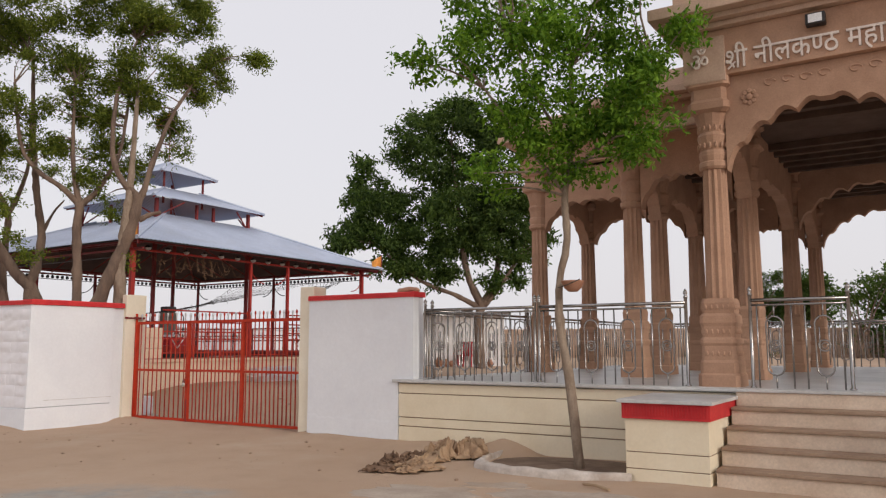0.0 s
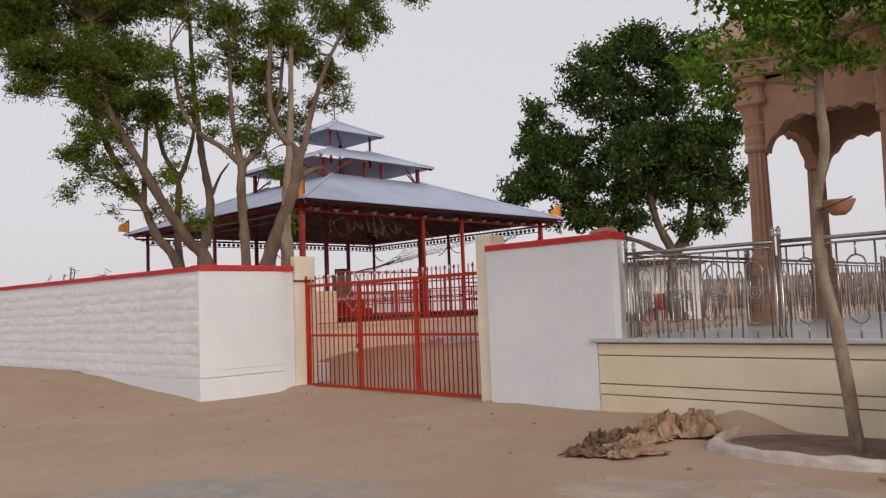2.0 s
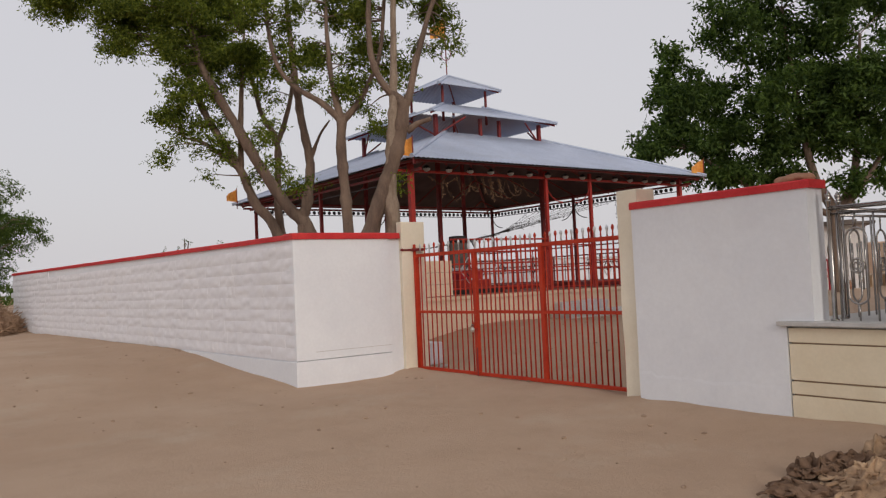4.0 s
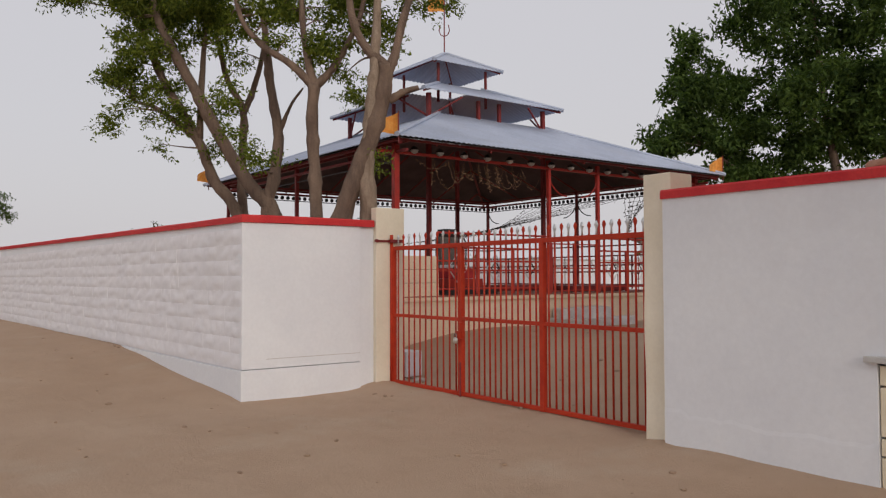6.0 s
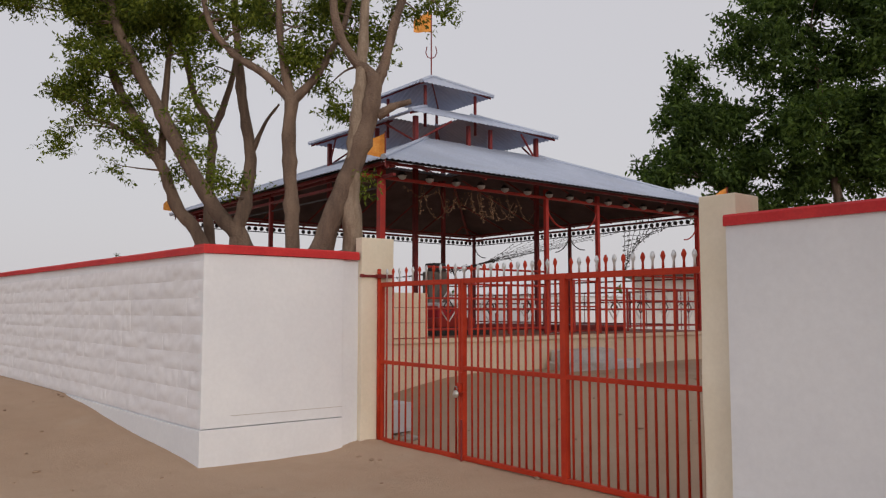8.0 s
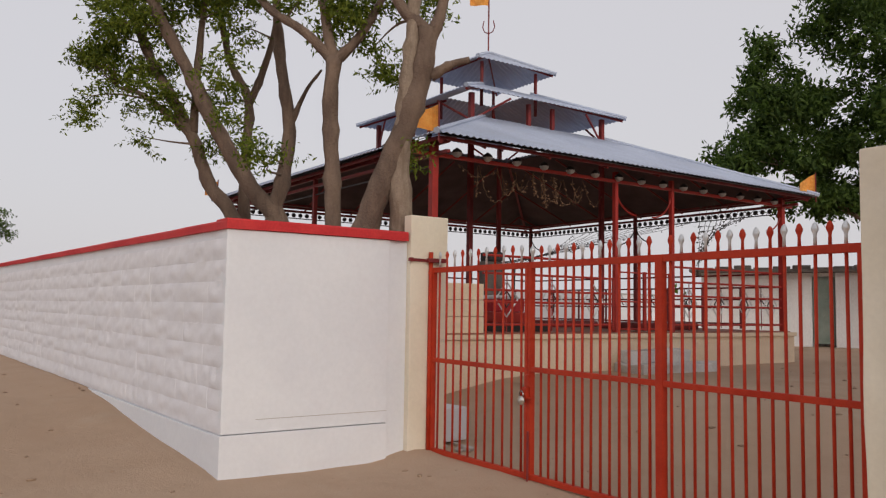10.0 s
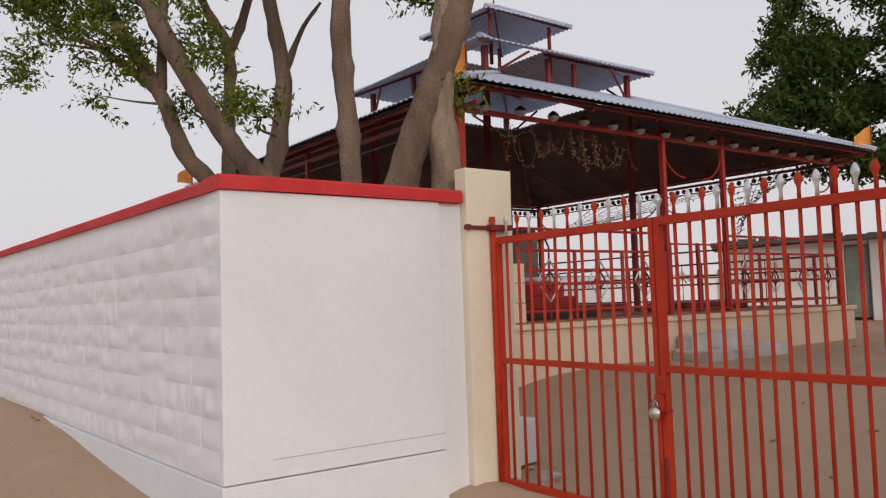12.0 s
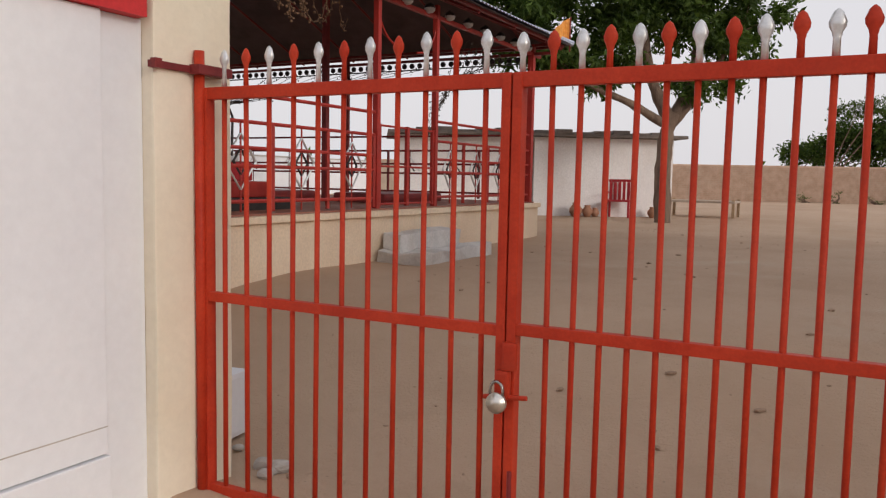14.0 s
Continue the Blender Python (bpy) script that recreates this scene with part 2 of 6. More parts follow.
def thing(name, x, y, z, label, category, group="", kind=""):
    ob = new(name)
    ob.location = (x, y, z)
    return tagged(ob, label, category, group, kind)


def origin(ob):
    p = Vector((0, 0, 0))
    while ob:
        p += ob.location
        ob = ob.parent
    return p


def mesh_of(name, bm, material, smooth=False):
    me = bpy.data.meshes.new(name)
    bm.to_mesh(me)
    bm.free()
    me.materials.append(material)
    if smooth:
        for p in me.polygons:
            p.use_smooth = True
    return me


def part(name, bm, material, parent, label="", smooth=False):
    """Links a bmesh that is given in world places as one mesh under a thing or part."""
    o = origin(parent)
    bmesh.ops.translate(bm, verts=bm.verts, vec=-o)
    ob = new(name, mesh_of(name, bm, material, smooth))
    ob.parent = parent
    return tagged(ob, label) if label else ob


def whole(name, bm, material, label, category="", group="", kind="", smooth=False):
    """A thing that is one mesh, its origin at the middle of its base."""
    xs = [v.co for v in bm.verts]
    lo = Vector([min(c[i] for c in xs) for i in range(3)])
    hi = Vector([max(c[i] for c in xs) for i in range(3)])
    o = Vector(((lo.x + hi.x) / 2, (lo.y + hi.y) / 2, lo.z))
    bmesh.ops.translate(bm, verts=bm.verts, vec=-o)
    ob = new(name, mesh_of(name, bm, material, smooth))
    ob.location = o
    return tagged(ob, label, category, group, kind)


def box(bm, x0, x1, y0, y1, z0, z1, bevel=0.0, turn=0.0):
    m = pose((x0 + x1) / 2, (y0 + y1) / 2, (z0 + z1) / 2, 0, 0, turn) @ Matrix.Diagonal((abs(x1 - x0), abs(y1 - y0), abs(z1 - z0), 1))
    r = bmesh.ops.create_cube(bm, size=1, matrix=m)
    if bevel:
        es = list({e for v in r["verts"] for e in v.link_edges})
        bmesh.ops.bevel(bm, geom=es, offset=bevel, segments=2, affect="EDGES", profile=0.7)
    return bm


def boxed(*a, **k):
    return box(bmesh.new(), *a, **k)


def tube(bm, points, radii, sides=8, cap=True):
    """A round bar through points, of one radius or one for each point."""
    pts = [Vector(p) for p in points]
    if not isinstance(radii, (list, tuple)):
        radii = [radii] * len(pts)
    rings, ref = [], None
    for i, p in enumerate(pts):
        d = (pts[min(i + 1, len(pts) - 1)] - pts[max(i - 1, 0)]).normalized()
        if ref is None:
            ref = Vector((1, 0, 0)) if abs(d.x) < 0.8 else Vector((0, 1, 0))
        u = (ref - d * ref.dot(d)).normalized()
        ref = u
        w = d.cross(u)
        rings.append([bm.verts.new(p + (u * math.cos(a) + w * math.sin(a)) * radii[i]) for a in [2 * math.pi * k / sides for k in range(sides)]])
    for a, b in zip(rings, rings[1:]):
        for k in range(sides):
            bm.faces.new((a[k], a[(k + 1) % sides], b[(k + 1) % sides], b[k]))
    if cap:
        bm.faces.new(rings[0][::-1])
        bm.faces.new(rings[-1])
    return bm


def lathe(bm, x, y, profile, sides=12, square=False):
    """Turned shape from (radius, z) pairs; square: four-sided with chamfered corners."""
    rings = []
    for r, z in profile:
        ring = []
        if square:
            c = r * 0.78
            corners = [(r, -c), (r, c), (c, r), (-c, r), (-r, c), (-r, -c), (-c, -r), (c, -r)]
            ring = [bm.verts.new((x + a, y + b, z)) for a, b in corners]
        else:
            ring = [bm.verts.new((x + r * math.cos(2 * math.pi * k / sides), y + r * math.sin(2 * math.pi * k / sides), z)) for k in range(sides)]
        rings.append(ring)
    k = len(rings[0])
    for a, b in zip(rings, rings[1:]):
        for i in range(k):
            bm.faces.new((a[i], a[(i + 1) % k], b[(i + 1) % k], b[i]))
    bm.faces.new(rings[0][::-1])
    bm.faces.new(rings[-1])
    return bm


def smoothstep(a, b, v):
    t = min(1, max(0, (v - a) / (b - a)))
    return t * t * (3 - 2 * t)


def height(x, y):
    """The lie of the land: level in front, rising behind the gate and along the long wall."""
    sx = smoothstep(-12.4, -18.0, x) * 0.32
    sy = smoothstep(9.9, 13.6, y) * 0.47 + smoothstep(14, 40, y) * 0.14
    if x > -6.4:
        sy *= smoothstep(-5.0, -6.4, x) if y < 20 else 1
    near = abs(x) < 45 and y < 60
    lump = noise.noise(Vector((x * 0.7, y * 0.7, 0))) * 0.018 + noise.noise(Vector((x * 0.25, y * 0.25, 3))) * 0.03 + noise.noise(Vector((x * 2.3, y * 2.3, 9))) * 0.012 if near else 0
    drift = 0.05 * math.exp(-((y - 9.95) ** 2) / 0.25) * (1 if -12.9 < x < -8 else 0)
    drift += 0.05 * math.exp(-((x + 12.75) ** 2 + (y - 9.75) ** 2) / 0.08)
    if -33 < x < -12.4:
        drift += 0.045 * math.exp(-((y - 7.75 + (WX - x) * 0.035) ** 2) / 0.12) * smoothstep(-12.4, -13.2, x)
    drift += 0.085 * math.exp(-((y - 9.55) ** 2) / 0.2) * smoothstep(-8.7, -7.9, x) * smoothstep(-4.4, -5.6, x)
    return max(sx, sy) + lump + drift


WX, WY = -12.65, 7.9          # outer corner of the recessed gateway

# ---- ground ----


def axis(lo, hi, step, far):
    vals, d, v = [lo + i * step for i in range(int((hi - lo) / step) + 1)], step, hi
    while v < far:
        d *= 1.45
        v += d
        vals.append(v)
    d, v = step, lo
    while v > -far:
        d *= 1.45
        v -= d
        vals.insert(0, v)
    return vals


def build_ground():
    xs, ys = axis(-36, 8, 0.16, 2500), axis(-4, 32, 0.16, 2500)
    verts = [(x, y, height(x, y)) for y in ys for x in xs]
    w = len(xs)
    faces = [(j * w + i, j * w + i + 1, (j + 1) * w + i + 1, (j + 1) * w + i) for j in range(len(ys) - 1) for i in range(w - 1)]
    me = bpy.data.meshes.new("ground")
    me.from_pydata(verts, [], faces)
    me.materials.append(GROUND)
    for p in me.polygons:
        p.use_smooth = True
    tagged(new("ground", me), "dusty tan sand with a worn concrete road patch", "ground", kind="structure")


build_ground()

# ---- white compound walls ----
GY = 9.93                     # the gate's plane


def wall_top(x):
    return 2.055 + (WX - x) * 0.007


wall_long = thing("wall_long", WX, WY, 0, "long whitewashed block wall with red coping", "wall", kind="structure")
bm = bmesh.new()
wall_long.rotation_euler.z = math.atan(0.035)
n_seg = 20
xs = [WX - 0.02 - i * (20.15 / n_seg) for i in range(n_seg + 1)]
for x0, x1 in zip(xs, xs[1:]):
    vs = [bm.verts.new(c) for c in [(x0, WY + 0.02, -0.3), (x1, WY + 0.02, -0.3), (x1, WY + 0.02, wall_top(x1)), (x0, WY + 0.02, wall_top(x0)),
                                    (x0, WY + 0.27, -0.3), (x1, WY + 0.27, -0.3), (x1, WY + 0.27, wall_top(x1)), (x0, WY + 0.27, wall_top(x0))]]
    for f in ((0, 3, 2, 1), (4, 5, 6, 7), (3, 7, 6, 2)):
        bm.faces.new([vs[i] for i in f])
    if x1 == xs[-1]:
        bm.faces.new([vs[i] for i in (1, 2, 6, 5)])
part("wall_core", bm, WHITE, wall_long)


def coping(name, a, b, za, zb, half, parent, thick=0.075):
    """A painted coping along a wall's top, from a to b."""
    bm = bmesh.new()
    a, b = Vector((*a, 0)), Vector((*b, 0))
    d = (b - a).normalized()
    s = Vector((-d.y, d.x, 0)) * half
    n = max(2, int((b - a).length / 0.5))
    rings = []
    for i in range(n + 1):
        t = i / n
        p = a.lerp(b, t)
        z = za + (zb - za) * t + 0.006 * noise.noise(Vector((p.x * 2, p.y * 2, 7)))
        rings.append([bm.verts.new(q) for q in (p - s + Vector((0, 0, z)), p - s + Vector((0, 0, z + thick - 0.015)), p - s * 0.9 + Vector((0, 0, z + thick)),
                                                p + s * 0.9 + Vector((0, 0, z + thick)), p + s + Vector((0, 0, z + thick - 0.015)), p + s + Vector((0, 0, z)))])
    for p, q in zip(rings, rings[1:]):
        for k in range(6):
            bm.faces.new((p[k], p[(k + 1) % 6], q[(k + 1) % 6], q[k]))
    bm.faces.new(rings[0][::-1])
    bm.faces.new(rings[-1])
    bmesh.ops.recalc_face_normals(bm, faces=bm.faces)
    return part(name, bm, COPING, parent, "red painted coping")


coping("coping", (WX + 0.012, WY + 0.127), (-32.85, WY + 0.127), wall_top(WX), wall_top(-32.8), 0.142, wall_long)
# plinth course under the lowest groove
bm = bmesh.new()
box(bm, -32.83, WX + 0.0, WY - 0.012, WY + 0.02, -0.3, 0.345, 0.006)
part("plinth", bm, WHITE, wall_long)

wing = thing("wall_wing", WX - 0.12, 8.7, 0, "smooth whitewashed return wall with red coping beside the gate", "wall", kind="structure")
part("wall_core", boxed(WX - 0.25, WX, WY + 0.001, 9.47, 0.36, wall_top(WX), 0.008), WHITE, wing)
part("plinth", boxed(WX - 0.25, WX + 0.012, WY - 0.013, 9.47, -0.3, 0.352, 0.006), WHITE, wing)
part("pilaster", boxed(WX - 0.25, WX - 0.03, 9.472, 9.68, -0.3, wall_top(WX), 0.006), WHITE, wing)
coping("coping", (WX - 0.113, WY - 0.013), (WX - 0.113, 9.66), wall_top(WX) + 0.002, wall_top(WX) + 0.002, 0.14, wing, 0.088)
bm = boxed(WX - 0.001, WX + 0.002, 8.2, 9.465, 0.466, 0.471)
part("groove", bm, CONCRETE, wing, "thin scored line")

wall_r = thing("wall_right", -7.1, 9.75, 0, "whitewashed wall with red coping between gate and temple", "wall", kind="structure")
part("wall_core", boxed(-8.1, -6.43, 9.62, 9.87, -0.3, 2.05), WHITE, wall_r)
part("wall_end", boxed(-6.43, -6.17, 9.62, 9.87, 0.9, 2.05), WHITE, wall_r)
bm = bmesh.new()
lip = []
for k in range(57):
    x = -8.1 + 1.665 * k / 56
    top = 0.33 + 0.07 * noise.noise(Vector((x * 2.3, 0, 4))) + 0.03 * noise.noise(Vector((x * 11, 0, 8)))
    lip.append([bm.verts.new(q) for q in ((x, 9.6165, -0.3), (x, 9.6172, top - 0.03), (x, 9.6198, top))])
for a, b in zip(lip, lip[1:]):
    for k in range(2):
        bm.faces.new((a[k], b[k], b[k + 1], a[k + 1]))
part("plaster_skirt", bm, WHITE, wall_r)
coping("coping", (-8.11, 9.745), (-6.14, 9.745), 2.05, 2.05, 0.142, wall_r)
bm = bmesh.new()
r = bmesh.ops.create_icosphere(bm, subdivisions=3, radius=1, matrix=pose(-6.35, 9.76, 2.15) @ Matrix.Diagonal((0.19, 0.1, 0.05, 1)))
for v in bm.verts:
    v.co += Vector((0, 0, 1)) * 0.03 * noise.noise(v.co * 9)
whole("stone", bm, TERRACOTTA, "flat reddish stone lying on the wall coping", "stone")


def gate_post(x0, x1, y0, y1, top, label):
    p = thing("gate_post", (x0 + x1) / 2, (y0 + y1) / 2, 0, label, "gate post", "posts of the gate", "structure")
    bm = bmesh.new()
    box(bm, x0, x1, y0, y1, -0.3, top, 0.012)
    bmesh.ops.subdivide_edges(bm, edges=[e for e in bm.edges if e.calc_length() > 1], cuts=12)
    for v in bm.verts:
        v.co.x += 0.008 * noise.noise(v.co * 2.1)
        v.co.y += 0.008 * noise.noise(v.co * 2.3 + Vector((5, 0, 0)))
    part("shaft", bm, POST_CREAM, p)


gate_post(-12.745, -12.618, 9.683, 10.11, 2.31, "cream painted square masonry gate post with hinge clamp")
gate_post(-8.335, -8.055, 9.67, 9.96, 2.27, "cream painted square masonry gate post by the temple wall")

# ---- the gate ----
gate = thing("metal_gate", -10.5, GY, 0.05, "closed red painted double steel bar gate with spear tips", "gate")


def gate_leaf(x0, x1, stiles, first, bar0, pitch, mid, short):
    leaf = part("gate_leaf", boxed(x0, x1, GY - 0.02, GY + 0.02, 1.76, 1.81, 0.004), GATE_RED, gate)
    for z, h in ((0.085, 0.045), (mid, 0.04)):
        part("cross_rail", boxed(x0, x1, GY - 0.02, GY + 0.02, z - h / 2, z + h / 2, 0.004), GATE_RED, leaf)
    for x, w in stiles:
        part("stile", boxed(x - w / 2, x + w / 2, GY - 0.026, GY + 0.026, 0.06, 1.805, 0.005), GATE_RED, leaf)
    i = -1
    while True:
        i += 1
        x = bar0 + pitch * i
        if x > x1 - 0.03:
            break
        if any(abs(x - s) < w / 2 + 0.012 for s, w in stiles):
            continue
        tilt = rng.uniform(-0.004, 0.004)
        b = part("bar", tube(bmesh.new(), [(x + tilt, GY, 0.09), (x - tilt, GY, 1.80)], 0.0105, 8), GATE_RED, leaf, smooth=True)
        bm = bmesh.new()
        rr = rng.uniform(-0.004, 0.004) - short
        lathe(bm, x - tilt, GY, [(0.0115, 1.80), (0.0105, 1.905), (0.013, 1.913), (0.013, 1.918), (0.0225, 1.936), (0.024, 1.95), (0.013, 1.976), (0.003, 1.985)], 8)
        for v in bm.verts:
            v.co.y = GY + (v.co.y - GY) * (0.55 if v.co.z > 1.9 else 1)
            v.co.z += rr * (v.co.z > 1.85)
        silver = (i + first) % 2 == 0
        part("spear_tip", bm, SILVER if silver else GATE_RED, leaf, "silver painted spear tip" if silver else "red painted spear tip", smooth=True)


gate_leaf(-12.59, -11.176, [(-12.575, 0.03), (-11.194, 0.034)], 0, -12.482, 0.1205, 0.93, 0.02)
gate_leaf(-11.172, -8.44, [(-11.154, 0.034), (-9.83, 0.062), (-8.455, 0.045)], 1, -11.035, 0.0922, 0.94, 0.042)
bm = lathe(bmesh.new(), -11.146, GY, [(0.0115, 1.806), (0.0105, 1.863), (0.013, 1.871), (0.013, 1.876), (0.0225, 1.894), (0.024, 1.908), (0.013, 1.934), (0.003, 1.943)], 8)
part("spear_tip", bm, SILVER, gate, "silver painted spear tip", smooth=True)
bm = bmesh.new()
tube(bm, [(-12.592, GY - 0.03, 0.04), (-12.592, GY - 0.03, 1.96)], 0.022, 10)
part("hinge_rod", bm, GATE_RED, gate, smooth=True)
bm = bmesh.new()
box(bm, -12.605, -12.548, GY - 0.075, GY + 0.12, 1.86, 1.9, 0.004)
box(bm, -12.625, -12.598, 9.66, GY + 0.12, 1.866, 1.894, 0.003)
box(bm, -12.605, -12.575, 9.655, 9.69, 1.862, 1.9, 0.003)
part("hinge_clamp", bm, DARK_RED, gate, "rusty hinge clamp round the post")
bm = bmesh.new()
box(bm, -11.175, -11.120, GY - 0.055, GY - 0.027, 0.8, 0.9, 0.012)
box(bm, -11.195, -11.145, GY - 0.06, GY - 0.027, 0.70, 0.8, 0.01)
tube(bm, [(-11.24, GY - 0.045, 0.70), (-11.08, GY - 0.045, 0.715)], 0.009, 6)
part("latch", bm, GATE_RED, gate)
bm = bmesh.new()
tube(bm, [(-11.135, GY - 0.05, 0.45), (-11.135, GY - 0.05, 0.05), (-11.13, GY - 0.05, 0.0)], 0.009, 6)
part("drop_bolt", bm, DARK_RED, gate)
lock = thing("padlock", -11.175, GY - 0.085, 0.66, "round silver metal padlock hanging on the gate latch", "padlock")
bm = bmesh.new()
bmesh.ops.create_cone(bm, segments=20, radius1=0.036, radius2=0.036, depth=0.026, cap_ends=True, matrix=pose(-11.175, GY - 0.085, 0.695, 90))
bmesh.ops.bevel(bm, geom=[e for e in bm.edges if e.is_manifold and e.calc_face_angle() > 1], offset=0.006, segments=2, affect="EDGES")
part("body", bm, BRASS, lock, smooth=True)
part("shackle", tube(bmesh.new(), [(-11.175 + 0.024 * math.cos(a), GY - 0.085, 0.735 + 0.034 * math.sin(a)) for a in [math.pi * k / 10 for k in range(-1, 12)]], 0.0055, 8), STEEL, lock, smooth=True)

# ---- the temple's platform, steps and plinth ----
PZ = 0.9
plat = thing("temple_platform", -2.5, 12.5, 0, "cream plastered temple platform with grooved sides and marble floor", "platform", kind="structure")
for z0, z1 in ((-0.3, 0.25), (0.265, 0.372), (0.387, 0.70), (0.714, 0.84)):
    part("side_course", boxed(-6.42, -1.745, 9.63, 19.6, z0, z1, 0.006), CREAM, plat)
part("groove", boxed(-6.405, -1.745, 9.648, 19.5, -0.2, 0.84), TREAD, plat, "dark groove line")
part("core", boxed(-1.74, 5.0, 9.66, 19.6, -0.3, 0.838), CREAM, plat)
part("floor_slab", boxed(-6.41, 5.05, 9.66, 19.65, 0.842, PZ, 0.004), MARBLE, plat, "dusty grey marble floor")
part("floor_edge", boxed(-6.5, 5.05, 9.575, 9.658, 0.858, PZ - 0.002, 0.008), MARBLE, plat, "thin grey marble edge slab")
steps = thing("temple_steps", -0.8, 9.1, 0, "five dusty stone steps with brown treads up to the temple", "stairs")
for i in range(5):
    z1 = 0.18 * (i + 1) - 0.002
    y0 = 8.5 + i * 0.245
    part("riser", boxed(-1.84, 0.2, y0, 9.655, z1 - 0.18 - (0.3 if i == 0 else 0), z1 - 0.035, 0.006), STEPSTONE, steps)
    if i < 4:
        part("tread", boxed(-1.84, 0.2, y0 - 0.022, y0 + 0.262, z1 - 0.033, z1, 0.008), TREAD, steps)
    else:
        part("tread", boxed(-1.84, 0.2, y0 - 0.02, 9.584, z1 - 0.033, z1, 0.008), MARBLE, steps)


PF = 8.38                     # the plinths' front


def plinth_block(x0, x1, label):
    p = thing("stair_plinth", (x0 + x1) / 2, 8.8, 0, label, "plinth", "plinths beside the steps")
    for z0, z1 in ((-0.2, 0.125), (0.135, 0.29), (0.3, 0.625)):
        part("course", boxed(x0 + 0.03, x1 - 0.03, PF + 0.05, 9.582, z0, z1, 0.006), CREAM, p)
    part("joint", boxed(x0 + 0.04, x1 - 0.04, PF + 0.06, 9.58, -0.1, 0.62), TREAD, p)
    part("red_band", boxed(x0 + 0.005, x1 - 0.005, PF + 0.025, 9.58, 0.627, 0.782, 0.006), COPING, p, "red painted ribbed band")
    for k in range(int((x1 - x0) / 0.03)):
        x = x0 + 0.02 + k * 0.03
        if x < x1 - 0.02:
            part("rib", boxed(x, x + 0.012, PF + 0.018, PF + 0.026, 0.66, 0.76), COPING, p)
    part("top_slab", boxed(x0 - 0.035, x1 + 0.03, PF - 0.02, 9.582, 0.785, 0.822, 0.008), MARBLE, p, "grey marble slab")


plinth_block(-2.75, -1.85, "cream plinth with red band and marble slab beside the steps")
plinth_block(0.21, 1.08, "cream plinth with red band at the far stair side")


# ---- steel railing ----


def railing_panel(a, b, z0, top, rings, thick=1.0):
    """A steel panel from a to b: handrail, pairs of plain bars, and long ovals with a ring at the middle."""
    a, b = Vector((*a, 0)), Vector((*b, 0))
    d = (b - a).normalized()
    long = (b - a).length
    mid = a.lerp(b, 0.5)
    t = thing("steel_railing", mid.x, mid.y, z0, "stainless steel railing panel with oval and ring ornaments", "railing", "railing round the temple platform")

    def at(u, z):
        return a + d * u + Vector((0, 0, z))

    def rod(name, pts, r, sides=6, cap=True):
        part(name, tube(bmesh.new(), [at(u, z) for u, z in pts], r * thick, sides, cap), STEEL, t, smooth=True)
    rod("handrail", [(0, top), (long, top)], 0.021, 10)
    rod("rail", [(0, top - 0.052), (long, top - 0.052)], 0.012, 8)
    cell = long / rings
    z = (z0 + top) / 2 - 0.02
    for i in range(rings):
        u = cell * (i + 0.5)
        for q in (-0.36, 0.36):
            rod("bar", [(u + q * cell, z0), (u + q * cell, top - 0.05)], 0.0095)
        turn = [2 * math.pi * k / 16 for k in range(17)]
        rod("ring", [(u + 0.058 * math.cos(w), z + 0.058 * math.sin(w)) for w in turn], 0.0085, 6, False)
        rod("ring", [(u + 0.03 * math.cos(w), z + 0.03 * math.sin(w)) for w in turn], 0.0065, 5, False)
        oval = [(u + 0.088 * math.cos(w), z + 0.225 * (1 if math.sin(w) >= 0 else -1) + 0.095 * math.sin(w)) for w in turn[:-1]]
        rod("oval", oval + oval[:1], 0.0095, 6, False)
        for s in (1, -1):
            rod("scroll", [(u + 0.045 * s, z - 0.2), (u + 0.045 * s, z - 0.07), (u + 0.045 * s, z + 0.07), (u + 0.045 * s, z + 0.2)], 0.007, 5)
            rod("stub", [(u, z + s * 0.316), (u, top - 0.05 if s > 0 else z0)], 0.0085)
    for u in (0, long):
        p = at(u, 0)
        bm = bmesh.new()
        lathe(bm, p.x, p.y, [(0.036, z0), (0.036, z0 + 0.01), (0.02, z0 + 0.02), (0.02, top + 0.05), (0.027, top + 0.06), (0.027, top + 0.075), (0.013, top + 0.085), (0.027, top + 0.11), (0.023, top + 0.13), (0.004, top + 0.16)], 10)
        part("post", bm, STEEL, t, smooth=True)
    return t


railing_panel((-6.06, 9.76), (-4.36, 9.76), PZ, 1.86, 4)
railing_panel((-4.30, 9.76), (-2.42, 9.76), PZ, 1.86, 4)
railing_panel((-1.70, 9.72), (-0.72, 9.72), PZ, 1.86, 2)
for k in range(3):
    railing_panel((-6.1, 10.0 + 3.1 * k), (-6.1, 13.02 + 3.1 * k), PZ, 1.86, 6)
for k in range(4):
    railing_panel((-6.1 + 2.8 * k, 19.4), (-3.38 + 2.8 * k, 19.4), PZ, 1.86, 6, 1.3)

# ---- the sandstone temple porch and hall ----
temple = thing("temple_hall", -2.5, 12, PZ, "carved pink sandstone temple hall with lobed arches and a porch", "temple")


